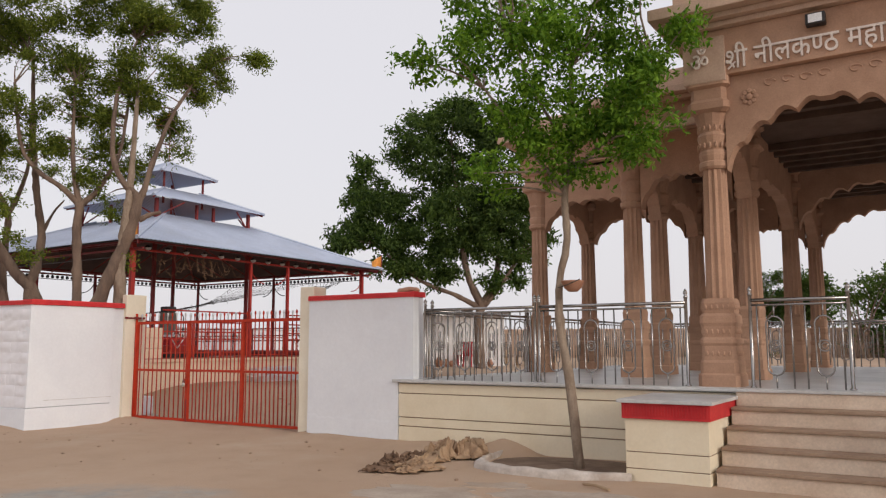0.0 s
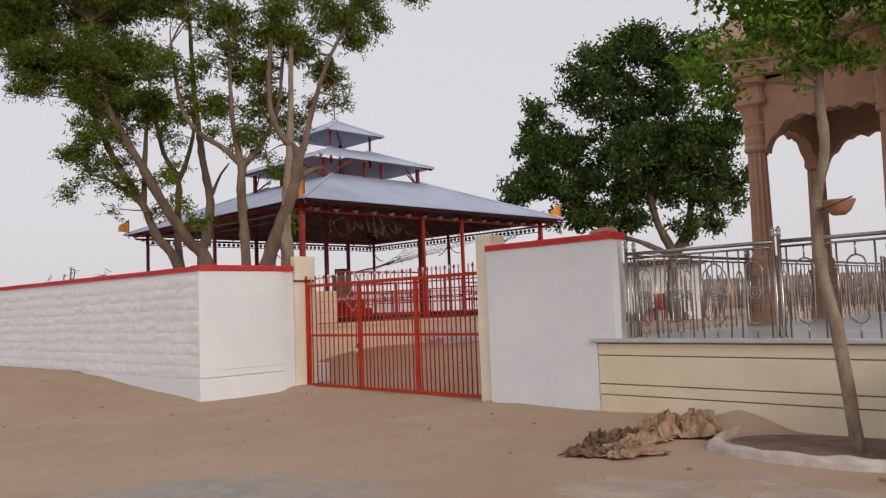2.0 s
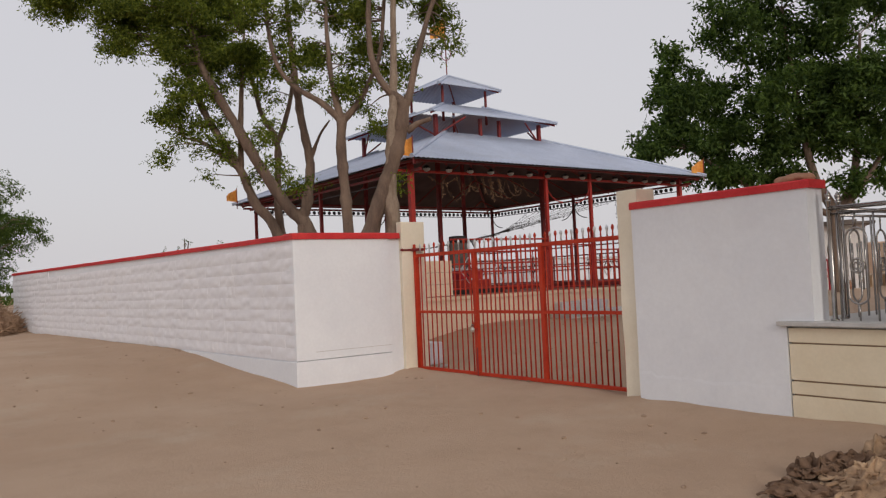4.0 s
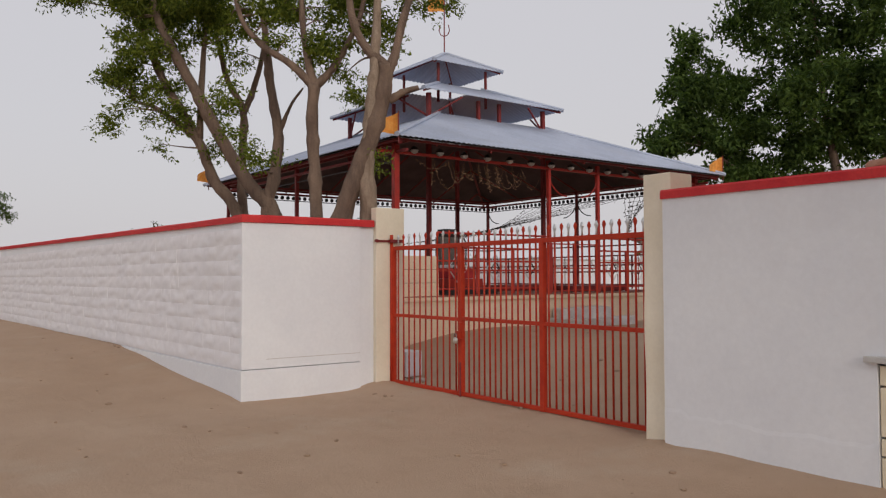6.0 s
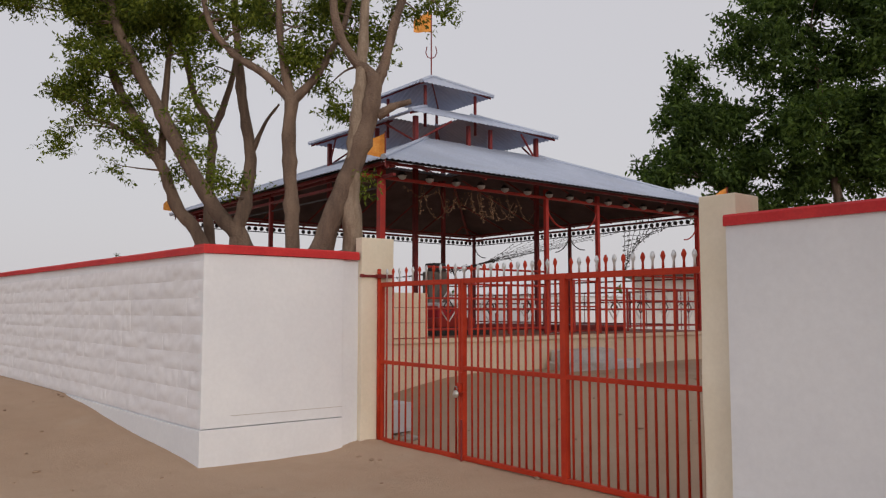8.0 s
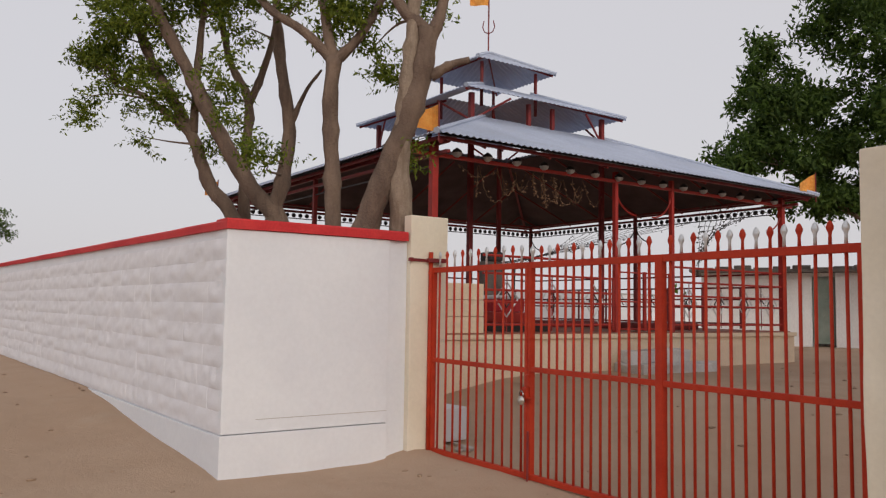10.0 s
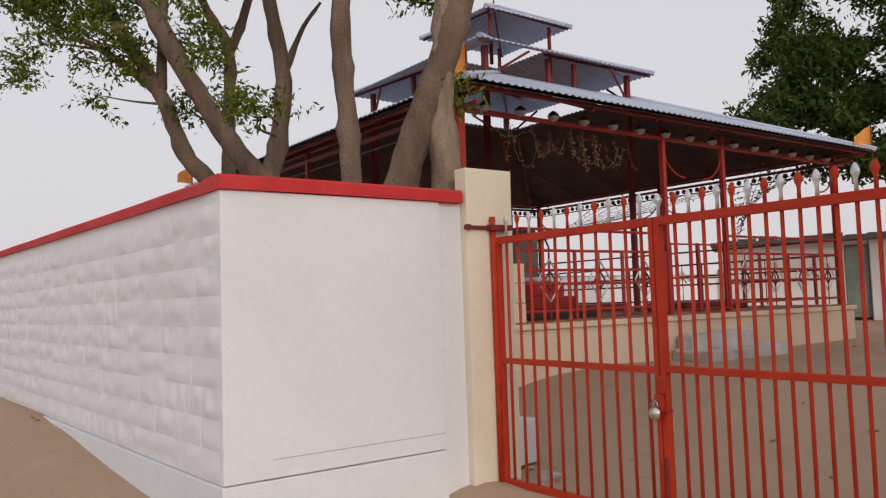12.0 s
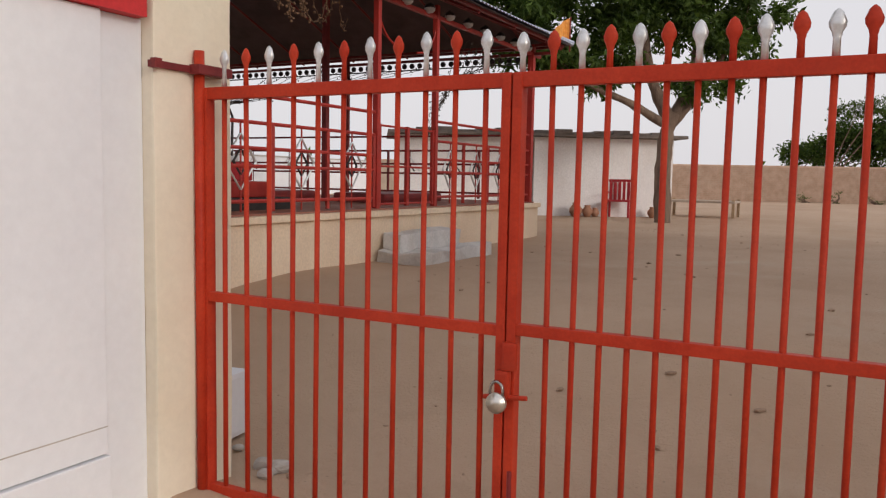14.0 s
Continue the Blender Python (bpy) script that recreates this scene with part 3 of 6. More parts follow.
def temple_column(x, y, s=1.0, top=4.5):
    z = PZ
    b = bmesh.new()
    foot = 1.0 if y < 11 else 0.84
    lathe(b, x, y, [(r * foot, h) for r, h in [(0.235 * s, z), (0.235 * s, z + 0.13), (0.215 * s, z + 0.15), (0.215 * s, z + 0.27), (0.2 * s, z + 0.3), (0.19 * s, z + 0.46), (0.205 * s, z + 0.49), (0.205 * s, z + 0.53),
                    (0.18 * s, z + 0.56), (0.19 * s, z + 0.68), (0.205 * s, z + 0.72), (0.2 * s, z + 0.8), (0.175 * s, z + 0.83), (0.185 * s, z + 0.95), (0.17 * s, z + 1.0)]], square=True)
    if y < 11:
        for zz, rr in ((0.37, 0.196), (0.62, 0.186), (0.9, 0.181)):
            for k in range(5):
                for sx, sy in ((1, 0), (-1, 0), (0, 1), (0, -1)):
                    t = (k - 2) * 0.062
                    bmesh.ops.create_icosphere(b, subdivisions=1, radius=0.018, matrix=pose(x + sx * rr * s + (t if sx == 0 else 0), y + sy * rr * s + (t if sy == 0 else 0), z + zz) @ Matrix.Diagonal((0.9, 0.9, 1.9, 1)))
    shaft = part("column", b, STONE, temple)
    b = bmesh.new()
    n = 24
    rings = []
    for k in range(9):
        t = k / 8
        r0 = (0.155 - 0.02 * t) * s
        rings.append([b.verts.new((x + (r0 - (0.022 if i % 2 else 0)) * math.cos(2 * math.pi * i / n + 0.2), y + (r0 - (0.022 if i % 2 else 0)) * math.sin(2 * math.pi * i / n + 0.2), z + 1.0 + t * 1.52)) for i in range(n)])
    for p, q in zip(rings, rings[1:]):
        for i in range(n):
            b.faces.new((p[i], p[(i + 1) % n], q[(i + 1) % n], q[i]))
    part("shaft", b, STONE, shaft, "fluted sandstone shaft")
    b = bmesh.new()
    c = z + 2.52
    lathe(b, x, y, [(0.15 * s, c), (0.175 * s, c + 0.03), (0.175 * s, c + 0.08), (0.155 * s, c + 0.1), (0.17 * s, c + 0.16), (0.17 * s, c + 0.2), (0.15 * s, c + 0.23), (0.165 * s, c + 0.33), (0.185 * s, c + 0.4), (0.16 * s, c + 0.44), (0.17 * s, c + 0.52), (0.21 * s, c + 0.66)], 14)
    if y < 11:
        for q, rr, zz in ((16, 0.172, c + 0.28), (16, 0.165, c + 0.49)):
            for k in range(q):
                a = 2 * math.pi * k / q
                bmesh.ops.create_icosphere(b, subdivisions=1, radius=0.02, matrix=pose(x + rr * s * math.cos(a), y + rr * s * math.sin(a), zz) @ Matrix.Diagonal((1, 1, 2.1, 1)))
    part("capital", b, STONE, shaft, "carved ringed capital", smooth=False)
    b = bmesh.new()
    lathe(b, x, y, [(0.19 * s, c + 0.66), (0.235 * s, c + 0.7), (0.235 * s, c + 0.78), (0.2 * s, c + 0.82), (0.2 * s, c + 0.95), (0.245 * s, c + 0.98), (0.245 * s, top)], square=True)
    part("abacus", b, STONE, shaft)


def lobed_arch(p, q, z0, z1, depth, lobes=4, material=None, rise=0.68, flat=False):
    """A beam panel between two columns, cut below to a lobed arch with a point in the middle."""
    p, q = Vector((*p, 0)), Vector((*q, 0))
    d = (q - p)
    length = d.length
    d.normalize()
    side = Vector((-d.y, d.x, 0)) * depth / 2
    half, pts = length / 2, []
    n = 56
    for k in range(n + 1):
        u = -1 + 2 * k / n
        a = abs(u)
        base = z0 + rise * ((1 - a ** 2.3) ** 0.75 if not flat else min(1, (1 - a) / 0.42) ** 0.7)
        lobe = abs(math.sin(math.pi * lobes * (1 - a) ** 0.85)) * (0.11 if not flat else 0.07) * (1 - 0.3 * a)
        tip = 0.07 * max(0, 1 - a / 0.06)
        pts.append((u * half, min(base + lobe + tip - 0.03, z1 - 0.14)))
    bm = bmesh.new()
    rows = []
    mid = (p + q) / 2
    for u, z in pts:
        c = mid + d * u
        rows.append([bm.verts.new(c + side * s + Vector((0, 0, h))) for s, h in ((-1, z), (-1, z1), (1, z1), (1, z))])
    for a, b in zip(rows, rows[1:]):
        for k in range(4):
            bm.faces.new((a[k], b[k], b[(k + 1) % 4], a[(k + 1) % 4]))
    bm.faces.new(rows[0])
    bm.faces.new(rows[-1][::-1])
    bmesh.ops.recalc_face_normals(bm, faces=bm.faces)
    return part("arch", bm, material or STONE, temple, "lobed sandstone arch panel")


COLS = {"A": (-2.07, 9.95), "A2": (0.43, 9.95), "G": (-2.12, 12.0), "G2": (0.48, 12.0), "C": (-3.78, 12.0), "C2": (2.1, 12.0), "B": (-5.95, 13.3), "D": (-5.95, 15.6),
        "E": (-3.78, 13.3), "F": (-3.78, 15.6), "H": (-2.12, 15.6), "H2": (0.48, 15.6), "I": (-2.12, 18.8), "I2": (0.48, 18.8), "B2": (4.3, 13.3), "D2": (4.3, 15.6), "E2": (2.1, 13.3), "F2": (2.1, 15.6), "J": (-3.78, 18.8), "J2": (2.1, 18.8)}
for key, (x, y) in COLS.items():
    temple_column(x, y, 1.0)
for a, b in (("A", "A2"), ("A", "G"), ("A2", "G2"), ("G", "C"), ("G2", "C2"), ("C", "E"), ("E", "B"), ("B", "D"), ("D", "F"), ("E", "F"), ("F", "H"), ("H", "H2"), ("G", "H"), ("G2", "H2"), ("H", "I"), ("H2", "I2"), ("I", "I2"), ("C2", "E2"), ("E2", "B2"), ("B2", "D2"), ("D2", "F2"), ("F", "J"), ("J", "I"), ("I2", "J2"), ("F2", "J2")):
    (x0, y0), (x1, y1) = COLS[a], COLS[b]
    d = Vector((x1 - x0, y1 - y0)).normalized() * 0.17
    lobed_arch((x0 + d.x, y0 + d.y), (x1 - d.x, y1 - d.y), 3.42, 4.5, 0.2, rise=0.64 if a[0] in "AHI" and b[0] in "AHI" else 0.42, flat=not (a[0] in "AHI" and b[0] in "AHI"))
# beams, ceilings and cornices
bm = bmesh.new()
box(bm, -2.31, 0.67, 9.75, 12.2, 4.505, 5.06, 0.01)
part("lintel", bm, STONE, temple, "porch lintel band")
bm = bmesh.new()
for z0, z1, o in ((5.062, 5.13, 0.1), (5.132, 5.2, 0.2), (5.202, 5.34, 0.34), (5.342, 5.62, 0.1)):
    box(bm, -2.31 - o, 0.67 + o, 9.75 - o, 12.2, z0, z1, 0.012)
part("cornice", bm, STONE_LIGHT, temple, "stepped pale sandstone cornice")
bm = bmesh.new()
box(bm, -6.2, 4.55, 13.06, 19.05, 4.505, 4.9, 0.01)
box(bm, -4.02, 2.34, 12.202, 13.058, 4.505, 4.9, 0.01)
box(bm, -4.02, -2.33, 11.78, 12.2, 4.505, 4.9, 0.01)
box(bm, 0.69, 2.34, 11.78, 12.2, 4.505, 4.9, 0.01)
part("roof_slab", bm, STONE, temple, "heavy sandstone roof slab")
# ceiling and beams carry the hall's inner shade in their dark colour
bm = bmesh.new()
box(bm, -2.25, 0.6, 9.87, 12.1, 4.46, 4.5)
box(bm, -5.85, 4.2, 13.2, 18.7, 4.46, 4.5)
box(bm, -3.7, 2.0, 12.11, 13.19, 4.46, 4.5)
part("ceiling", bm, SHADE_STONE, temple, "beamed stone ceiling with inner shade put in its colour")
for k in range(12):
    part("ceiling_beam", boxed(-5.85, 4.2, 13.3 + k * 0.45, 13.42 + k * 0.45, 4.36, 4.459, 0.01), SHADE_STONE, temple)
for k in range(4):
    part("ceiling_beam", boxed(-2.25, 0.6, 10.2 + k * 0.5, 10.32 + k * 0.5, 4.36, 4.459, 0.01), SHADE_STONE, temple)
bm = bmesh.new()
for z0, z1, o in ((4.902, 4.97, 0.16), (4.972, 5.08, 0.3), (5.082, 5.4, 0.05)):
    box(bm, -6.2 - o, 4.55 + o, 13.06 - o, 19.05 + o, z0, z1, 0.012)
    box(bm, -4.02 - o, -2.45, 11.78 - o, 13.0 - o, z0, z1 - 0.004, 0.012)
part("cornice", bm, STONE_LIGHT, temple, "stepped pale sandstone cornice")
# sloping stone eaves added over the wings beside the porch to shade their panels
for x0, x1 in ((-4.3, -2.46), (0.82, 2.6)):
    bm = boxed(x0, x1, 10.95, 11.775, 4.52, 4.6, 0.012)
    for v in bm.verts:
        v.co.z -= 0.2 * (11.775 - v.co.y) / 0.825
    part("eave", bm, STONE_LIGHT, temple, "added sloping pale sandstone eave shading the wing panels")
# carved bosses on the arch spandrels
for cx in (-1.62, 0.02):
    b = bmesh.new()
    for k in range(8):
        a = 2 * math.pi * k / 8
        bmesh.ops.create_icosphere(b, subdivisions=1, radius=0.035, matrix=pose(cx + 0.07 * math.cos(a), 9.845, 4.22 + 0.07 * math.sin(a)) @ Matrix.Diagonal((1, 0.5, 1, 1)))
    bmesh.ops.create_icosphere(b, subdivisions=2, radius=0.04, matrix=pose(cx, 9.84, 4.22) @ Matrix.Diagonal((1, 0.6, 1, 1)))
    part("rosette", b, STONE, temple, "carved flower rosette")
for k in range(7):
    u = -1.4 + k * 0.19 + (0.12 if k > 3 else 0)
    b = bmesh.new()
    pts = [(u + 0.07 * math.cos(a) * (1 - i / 16), 9.845, 4.36 + 0.012 * (k % 2) + 0.035 * math.sin(a)) for i, a in enumerate([0.55 * j for j in range(11)])]
    tube(b, pts, 0.011, 5)
    part("scrollwork", b, STONE, temple, "carved leafy scroll")


def lettering(body, x, y, z, size, name="sign_letters", narrow=0.8):
    c = bpy.data.curves.new(name, "FONT")
    c.body, c.size, c.extrude, c.bevel_depth = body, size, 0.012, 0.0015
    o = bpy.data.objects.new(name, c)
    scene.collection.objects.link(o)
    bpy.context.view_layer.update()
    me = bpy.data.meshes.new_from_object(o.evaluated_get(bpy.context.evaluated_depsgraph_get()))
    bpy.data.objects.remove(o)
    me.transform(pose(x, y, z, 90) @ Matrix.Diagonal((narrow, 1, 1, 1)))
    bm = bmesh.new()
    bm.from_mesh(me)
    bpy.data.meshes.remove(me)
    return bm


def sign_run(text, x, z, size, cut=None):
    """One run of letters, moved so that it begins at x; cut keeps that share of its width."""
    bm = lettering(text, 0, 9.735, z, size, narrow=0.8)
    lo = min(v.co.x for v in bm.verts)
    bmesh.ops.translate(bm, verts=bm.verts, vec=(x - lo, 0, 0))
    hi = max(v.co.x for v in bm.verts)
    if cut:
        at = x + (hi - x) * cut
        bmesh.ops.bisect_plane(bm, geom=bm.verts[:] + bm.edges[:] + bm.faces[:], plane_co=(at, 0, 0), plane_no=(1, 0, 0), clear_outer=True)
        hi = at
    return bm, hi


x = -1.84
for text, cut, gap in (("\u0936\u0940", None, 0.07), ("\u0928\u0940\u0932\u0915", None, -0.004), ("\u0923", 0.66, -0.004), ("\u0920", None, 0.07), ("\u092e\u0939\u093e\u0926\u0947\u0935", None, 0)):
    bm, hi = sign_run(text, x, 4.56, 0.33, cut)
    if text.startswith("\u0936"):
        tube(bm, [(x + 0.105, 9.735, 4.635), (x + 0.065, 9.735, 4.59), (x + 0.02, 9.735, 4.555)], 0.012, 6)
    part("sign_letters", bm, LETTER, temple, "pale carved Devanagari lettering")
    x = hi + gap
part("om_letter", lettering("\u0950", -2.235, 9.685, 4.58, 0.3), LETTER, temple, "pale carved om sign")
part("om_panel", boxed(-2.325, -1.845, 9.70, 9.76, 4.43, 4.97, 0.01), STONE_LIGHT, temple, "pale square name panel")
flood = thing("floodlight", -0.86, 9.66, 5.0, "black floodlight with pale glass above the temple sign", "floodlight")
part("housing", boxed(-0.96, -0.76, 9.62, 9.742, 4.86, 4.985, 0.01), BLACK_IRON, flood)
part("glass", boxed(-0.93, -0.79, 9.61, 9.619, 4.875, 4.97, 0.004), LAMP_GLASS, flood, "pale glass pane")

# ---- the tin-roofed pavilion inside the compound ----
QX, QY, QZ = -19.0, 15.85, 1.08       # middle of the pavilion, its floor
HX, HY = 3.75, 4.15                   # columns' half spans
base = thing("pavilion_platform", QX, QY, 0.4, "peach plastered platform with red oxide floor under the pavilion", "platform", kind="structure")
part("side", boxed(QX - HX - 0.15, QX + HX + 0.1, QY - HY - 0.2, QY + HY + 0.22, 0.1, QZ - 0.09, 0.01), PLATFORM2, base)
part("floor_edge", boxed(QX - HX - 0.18, QX + HX + 0.14, QY - HY - 0.23, QY + HY + 0.25, QZ - 0.088, QZ - 0.02, 0.008), PLATFORM2, base)
part("floor", boxed(QX - HX - 0.1, QX + HX + 0.05, QY - HY - 0.15, QY + HY + 0.17, QZ - 0.018, QZ, 0.003), RED_FLOOR, base, "dusty red oxide floor")
pst = thing("stone_steps", QX + HX + 0.5, QY + 0.6, 0.4, "whitewashed rough stone steps up to the pavilion", "stairs")
for i in range(3):
    x1 = QX + HX + 0.12 + (3 - i) * 0.32
    bm = boxed(QX + HX + 0.142, x1, QY - 0.85 + 0.12 * i, QY + 1.45 - 0.35 * i, 0.2 + 0.2 * i, 0.4 + 0.2 * i, 0.02)
    bmesh.ops.subdivide_edges(bm, edges=[e for e in bm.edges if e.calc_length() > 0.25], cuts=7, use_grid_fill=True)
    for v in bm.verts:
        v.co += Vector((noise.noise(v.co * 3), noise.noise(v.co * 3 + Vector((7, 0, 0))), noise.noise(v.co * 3 + Vector((0, 7, 0))))) * 0.055
    part("step", bm, ROUGH_WHITE, pst)
pav = thing("pavilion", QX, QY, QZ, "open pavilion on red steel posts with three-tier corrugated tin roof", "pavilion")


def steel_post(x, y, z0, z1, w, mat):
    part("post", boxed(x - w / 2, x + w / 2, y - w / 2, y + w / 2, z0, z1, 0.006), mat, pav)


EZ = 3.72
UX, UY = QX - 0.14, QY - 0.2       # middle of the upper tiers
# front posts take the brighter red, side and back posts the darker one
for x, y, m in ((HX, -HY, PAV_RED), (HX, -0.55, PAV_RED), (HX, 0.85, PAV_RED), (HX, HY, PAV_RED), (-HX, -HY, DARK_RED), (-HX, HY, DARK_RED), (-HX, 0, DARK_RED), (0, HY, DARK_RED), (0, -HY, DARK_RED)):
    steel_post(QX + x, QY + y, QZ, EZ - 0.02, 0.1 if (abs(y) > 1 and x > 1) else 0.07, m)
R2, R3 = 1.65, 0.7
for sx in (1, -1):
    for sy in (1, -1):
        steel_post(UX + sx * R2, UY + sy * R2, QZ, 5.3, 0.085, DARK_RED)
        steel_post(UX + sx * R3, UY + sy * R3, 5.4, 6.3, 0.05, DARK_RED)
for s in (1, -1):
    steel_post(UX + R2, UY + s * 0.3, 4.6, 5.3, 0.07, DARK_RED)
    steel_post(UX + s * 0.3, UY - R2, 4.6, 5.3, 0.07, DARK_RED)


def tin_roof(cx, cy, hx, hy, ze, ix, iy, zi, pitch=0.11):
    """Four corrugated slopes from the eaves (half spans hx, hy) up to an inner edge; each slope a part."""
    for side in range(4):
        out = (hx, hy, hx, hy)[side]
        run0, run1 = ((hy, iy), (hx, ix), (hy, iy), (hx, ix))[side]
        inn = (ix, iy, ix, iy)[side]
        bm = bmesh.new()
        n = int(2 * run0 / pitch) * 2
        cols = []
        for k in range(n + 1):
            u = -run0 + 2 * run0 * k / n
            # a hip roof: how far up the slope this rib runs
            t = 1.0 if abs(u) <= run1 else (run0 - abs(u)) / max(1e-6, run0 - run1)
            wave = 0.012 if k % 2 else -0.012
            col = []
            for f in (0.0, t):
                o = out + (inn - out) * f
                z = ze + (zi - ze) * f + wave
                p = ((o, u), (-u, o), (-o, -u), (u, -o))[side]
                col.append((cx + p[0], cy + p[1], z))
            cols.append(col)
        vs = [[bm.verts.new(c) for c in col] for col in cols]
        for a, b in zip(vs, vs[1:]):
            if (a[0].co - a[1].co).length < 1e-5:
                if (b[0].co - b[1].co).length > 1e-5:
                    bm.faces.new((a[0], b[0], b[1]))
            elif (b[0].co - b[1].co).length < 1e-5:
                bm.faces.new((a[0], b[0], a[1]))
            else:
                bm.faces.new((a[0], b[0], b[1], a[1]))
        bmesh.ops.remove_doubles(bm, verts=bm.verts, dist=1e-5)
        ob = part("roof_slope", bm, SHEET, pav, "corrugated galvanised roof slope")
        ob.modifiers.new("thickness", "SOLIDIFY").thickness = 0.004
    # ridge caps on the hips
    for sx in (1, -1):
        for sy in (1, -1):
            bm = bmesh.new()
            tube(bm, [(cx + sx * hx, cy + sy * hy, ze + 0.01), (cx + sx * ix, cy + sy * iy, zi + 0.012)], [0.045, 0.045], 6)
            part("hip_cap", bm, SHEET, pav)


tin_roof(QX - 0.06, QY - 0.02, 4.41, 4.5, EZ, 1.5, 1.5, 4.92)
tin_roof(UX, UY, 1.98, 2.02, 5.3, 0.62, 0.62, 5.86)
tin_roof(UX, UY, 0.98, 1.02, 6.27, 0.03, 0.03, 6.76)
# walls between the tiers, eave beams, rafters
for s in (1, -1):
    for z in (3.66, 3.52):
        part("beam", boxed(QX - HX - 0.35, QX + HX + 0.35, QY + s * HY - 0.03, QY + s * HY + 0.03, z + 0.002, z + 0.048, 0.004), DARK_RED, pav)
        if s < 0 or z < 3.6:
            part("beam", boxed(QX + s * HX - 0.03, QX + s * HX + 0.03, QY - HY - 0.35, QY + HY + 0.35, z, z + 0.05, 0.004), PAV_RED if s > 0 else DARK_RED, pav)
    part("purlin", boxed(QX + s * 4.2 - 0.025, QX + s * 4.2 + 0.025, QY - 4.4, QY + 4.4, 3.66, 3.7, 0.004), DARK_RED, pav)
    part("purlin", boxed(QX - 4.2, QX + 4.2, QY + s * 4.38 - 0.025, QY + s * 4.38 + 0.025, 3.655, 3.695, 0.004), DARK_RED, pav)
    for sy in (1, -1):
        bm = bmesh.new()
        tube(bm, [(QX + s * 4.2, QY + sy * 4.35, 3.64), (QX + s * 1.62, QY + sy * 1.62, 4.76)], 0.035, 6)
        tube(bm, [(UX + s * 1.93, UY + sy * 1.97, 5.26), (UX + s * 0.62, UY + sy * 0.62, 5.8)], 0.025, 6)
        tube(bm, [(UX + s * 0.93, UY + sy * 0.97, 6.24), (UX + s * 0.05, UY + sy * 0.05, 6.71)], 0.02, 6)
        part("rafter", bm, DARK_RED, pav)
for sx in (1, -1):
    for sy in (1, -1):
        for m in ((1, 0.0), (0.0, 1)):
            part("strut", tube(bmesh.new(), [(UX + sx * R2, UY + sy * R2, 4.8), (UX + sx * (R2 + 0.26 * m[0] - 0.7 * m[1]), UY + sy * (R2 + 0.26 * m[1] - 0.7 * m[0]), 5.25)], 0.022, 6), DARK_RED, pav)
# lining added under the lower tier; its dark colour stands for shade
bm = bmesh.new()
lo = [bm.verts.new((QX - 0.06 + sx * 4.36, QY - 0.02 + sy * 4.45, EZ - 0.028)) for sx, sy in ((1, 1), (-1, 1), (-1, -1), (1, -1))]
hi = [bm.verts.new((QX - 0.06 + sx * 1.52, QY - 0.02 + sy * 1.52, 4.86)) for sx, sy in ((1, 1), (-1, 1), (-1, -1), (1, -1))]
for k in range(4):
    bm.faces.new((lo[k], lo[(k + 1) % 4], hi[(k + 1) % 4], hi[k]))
ob = part("ceiling_lining", bm, CEILING, pav, "dark lining added as shade under the roof")
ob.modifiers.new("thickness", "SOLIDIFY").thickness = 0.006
for s in (1, -1):
    for k in range(7):
        y = -3.6 + k * 1.2
        lim = 1.6 + max(0, abs(y) - 1.6)
        bm = bmesh.new()
        f = (4.3 - lim) / (4.33 - 1.6)
        tube(bm, [(QX + s * 4.2, QY + y, 3.64), (QX + s * lim, QY + y, 3.63 + f * 1.1)], 0.022, 5)
        part("rafter", bm, DARK_RED, pav)
        bm = bmesh.new()
        tube(bm, [(QX + y, QY + s * 4.35, 3.64), (QX + y, QY + s * lim, 3.63 + f * 1.1)], 0.022, 5)
        part("rafter", bm, DARK_RED, pav)
# scalloped drip trim under the far eaves
for s in (1, -1):
    bm = bmesh.new()
    for k in range(52):
        y = QY - 4.16 + k * 0.16
        bmesh.ops.create_cone(bm, segments=8, radius1=0.05, radius2=0.05, depth=0.02, cap_ends=True, matrix=pose(QX - HX, y, 3.46, 0, 90, 0))
    box(bm, QX - HX - 0.012, QX - HX + 0.012, QY - HY, QY + HY, 3.38, 3.4)
    if s > 0:
        part("trim", bm, BLACK_IRON, pav, "black scalloped iron trim")
    else:
        bm.free()
    bm = bmesh.new()
    for k in range(46 if s > 0 else 0):
        x = QX - 3.7 + k * 0.16
        bmesh.ops.create_cone(bm, segments=8, radius1=0.05, radius2=0.05, depth=0.02, cap_ends=True, matrix=pose(x, QY + s * HY, 3.46, 90, 0, 0))
    box(bm, QX - HX, QX + HX, QY + s * HY - 0.012, QY + s * HY + 0.012, 3.38, 3.4)
    part("trim", bm, BLACK_IRON, pav, "black scalloped iron trim")
# curled brackets on the posts
for (x, y, ax) in ((HX, -0.55, 1), (HX, 0.85, -1), (HX, HY, -1), (0, HY, 1), (0, HY, -1), (-HX, HY, 1), (-HX, 0, 1), (-HX, 0, -1)):
    along_y = abs(x) == HX and not (x == -HX and y == HY)
    pts = []
    for k in range(12):
        a = math.pi * (1 + 0.5 * k / 11)
        r = 0.5
        u, z = ax * (0.5 + r * math.cos(a)), 3.5 + r * math.sin(a) + 0.02
        pts.append((QX + x, QY + y + u, z) if along_y else (QX + x + u, QY + y, z))
    part("bracket", tube(bmesh.new(), pts, 0.014, 5), PAV_RED if x > 0 else BLACK_IRON, pav)
# rail between the posts with diamond ornaments
rails = thing("pavilion_railing", QX, QY, QZ, "red steel railing with silver diamond ornaments round the pavilion", "railing")


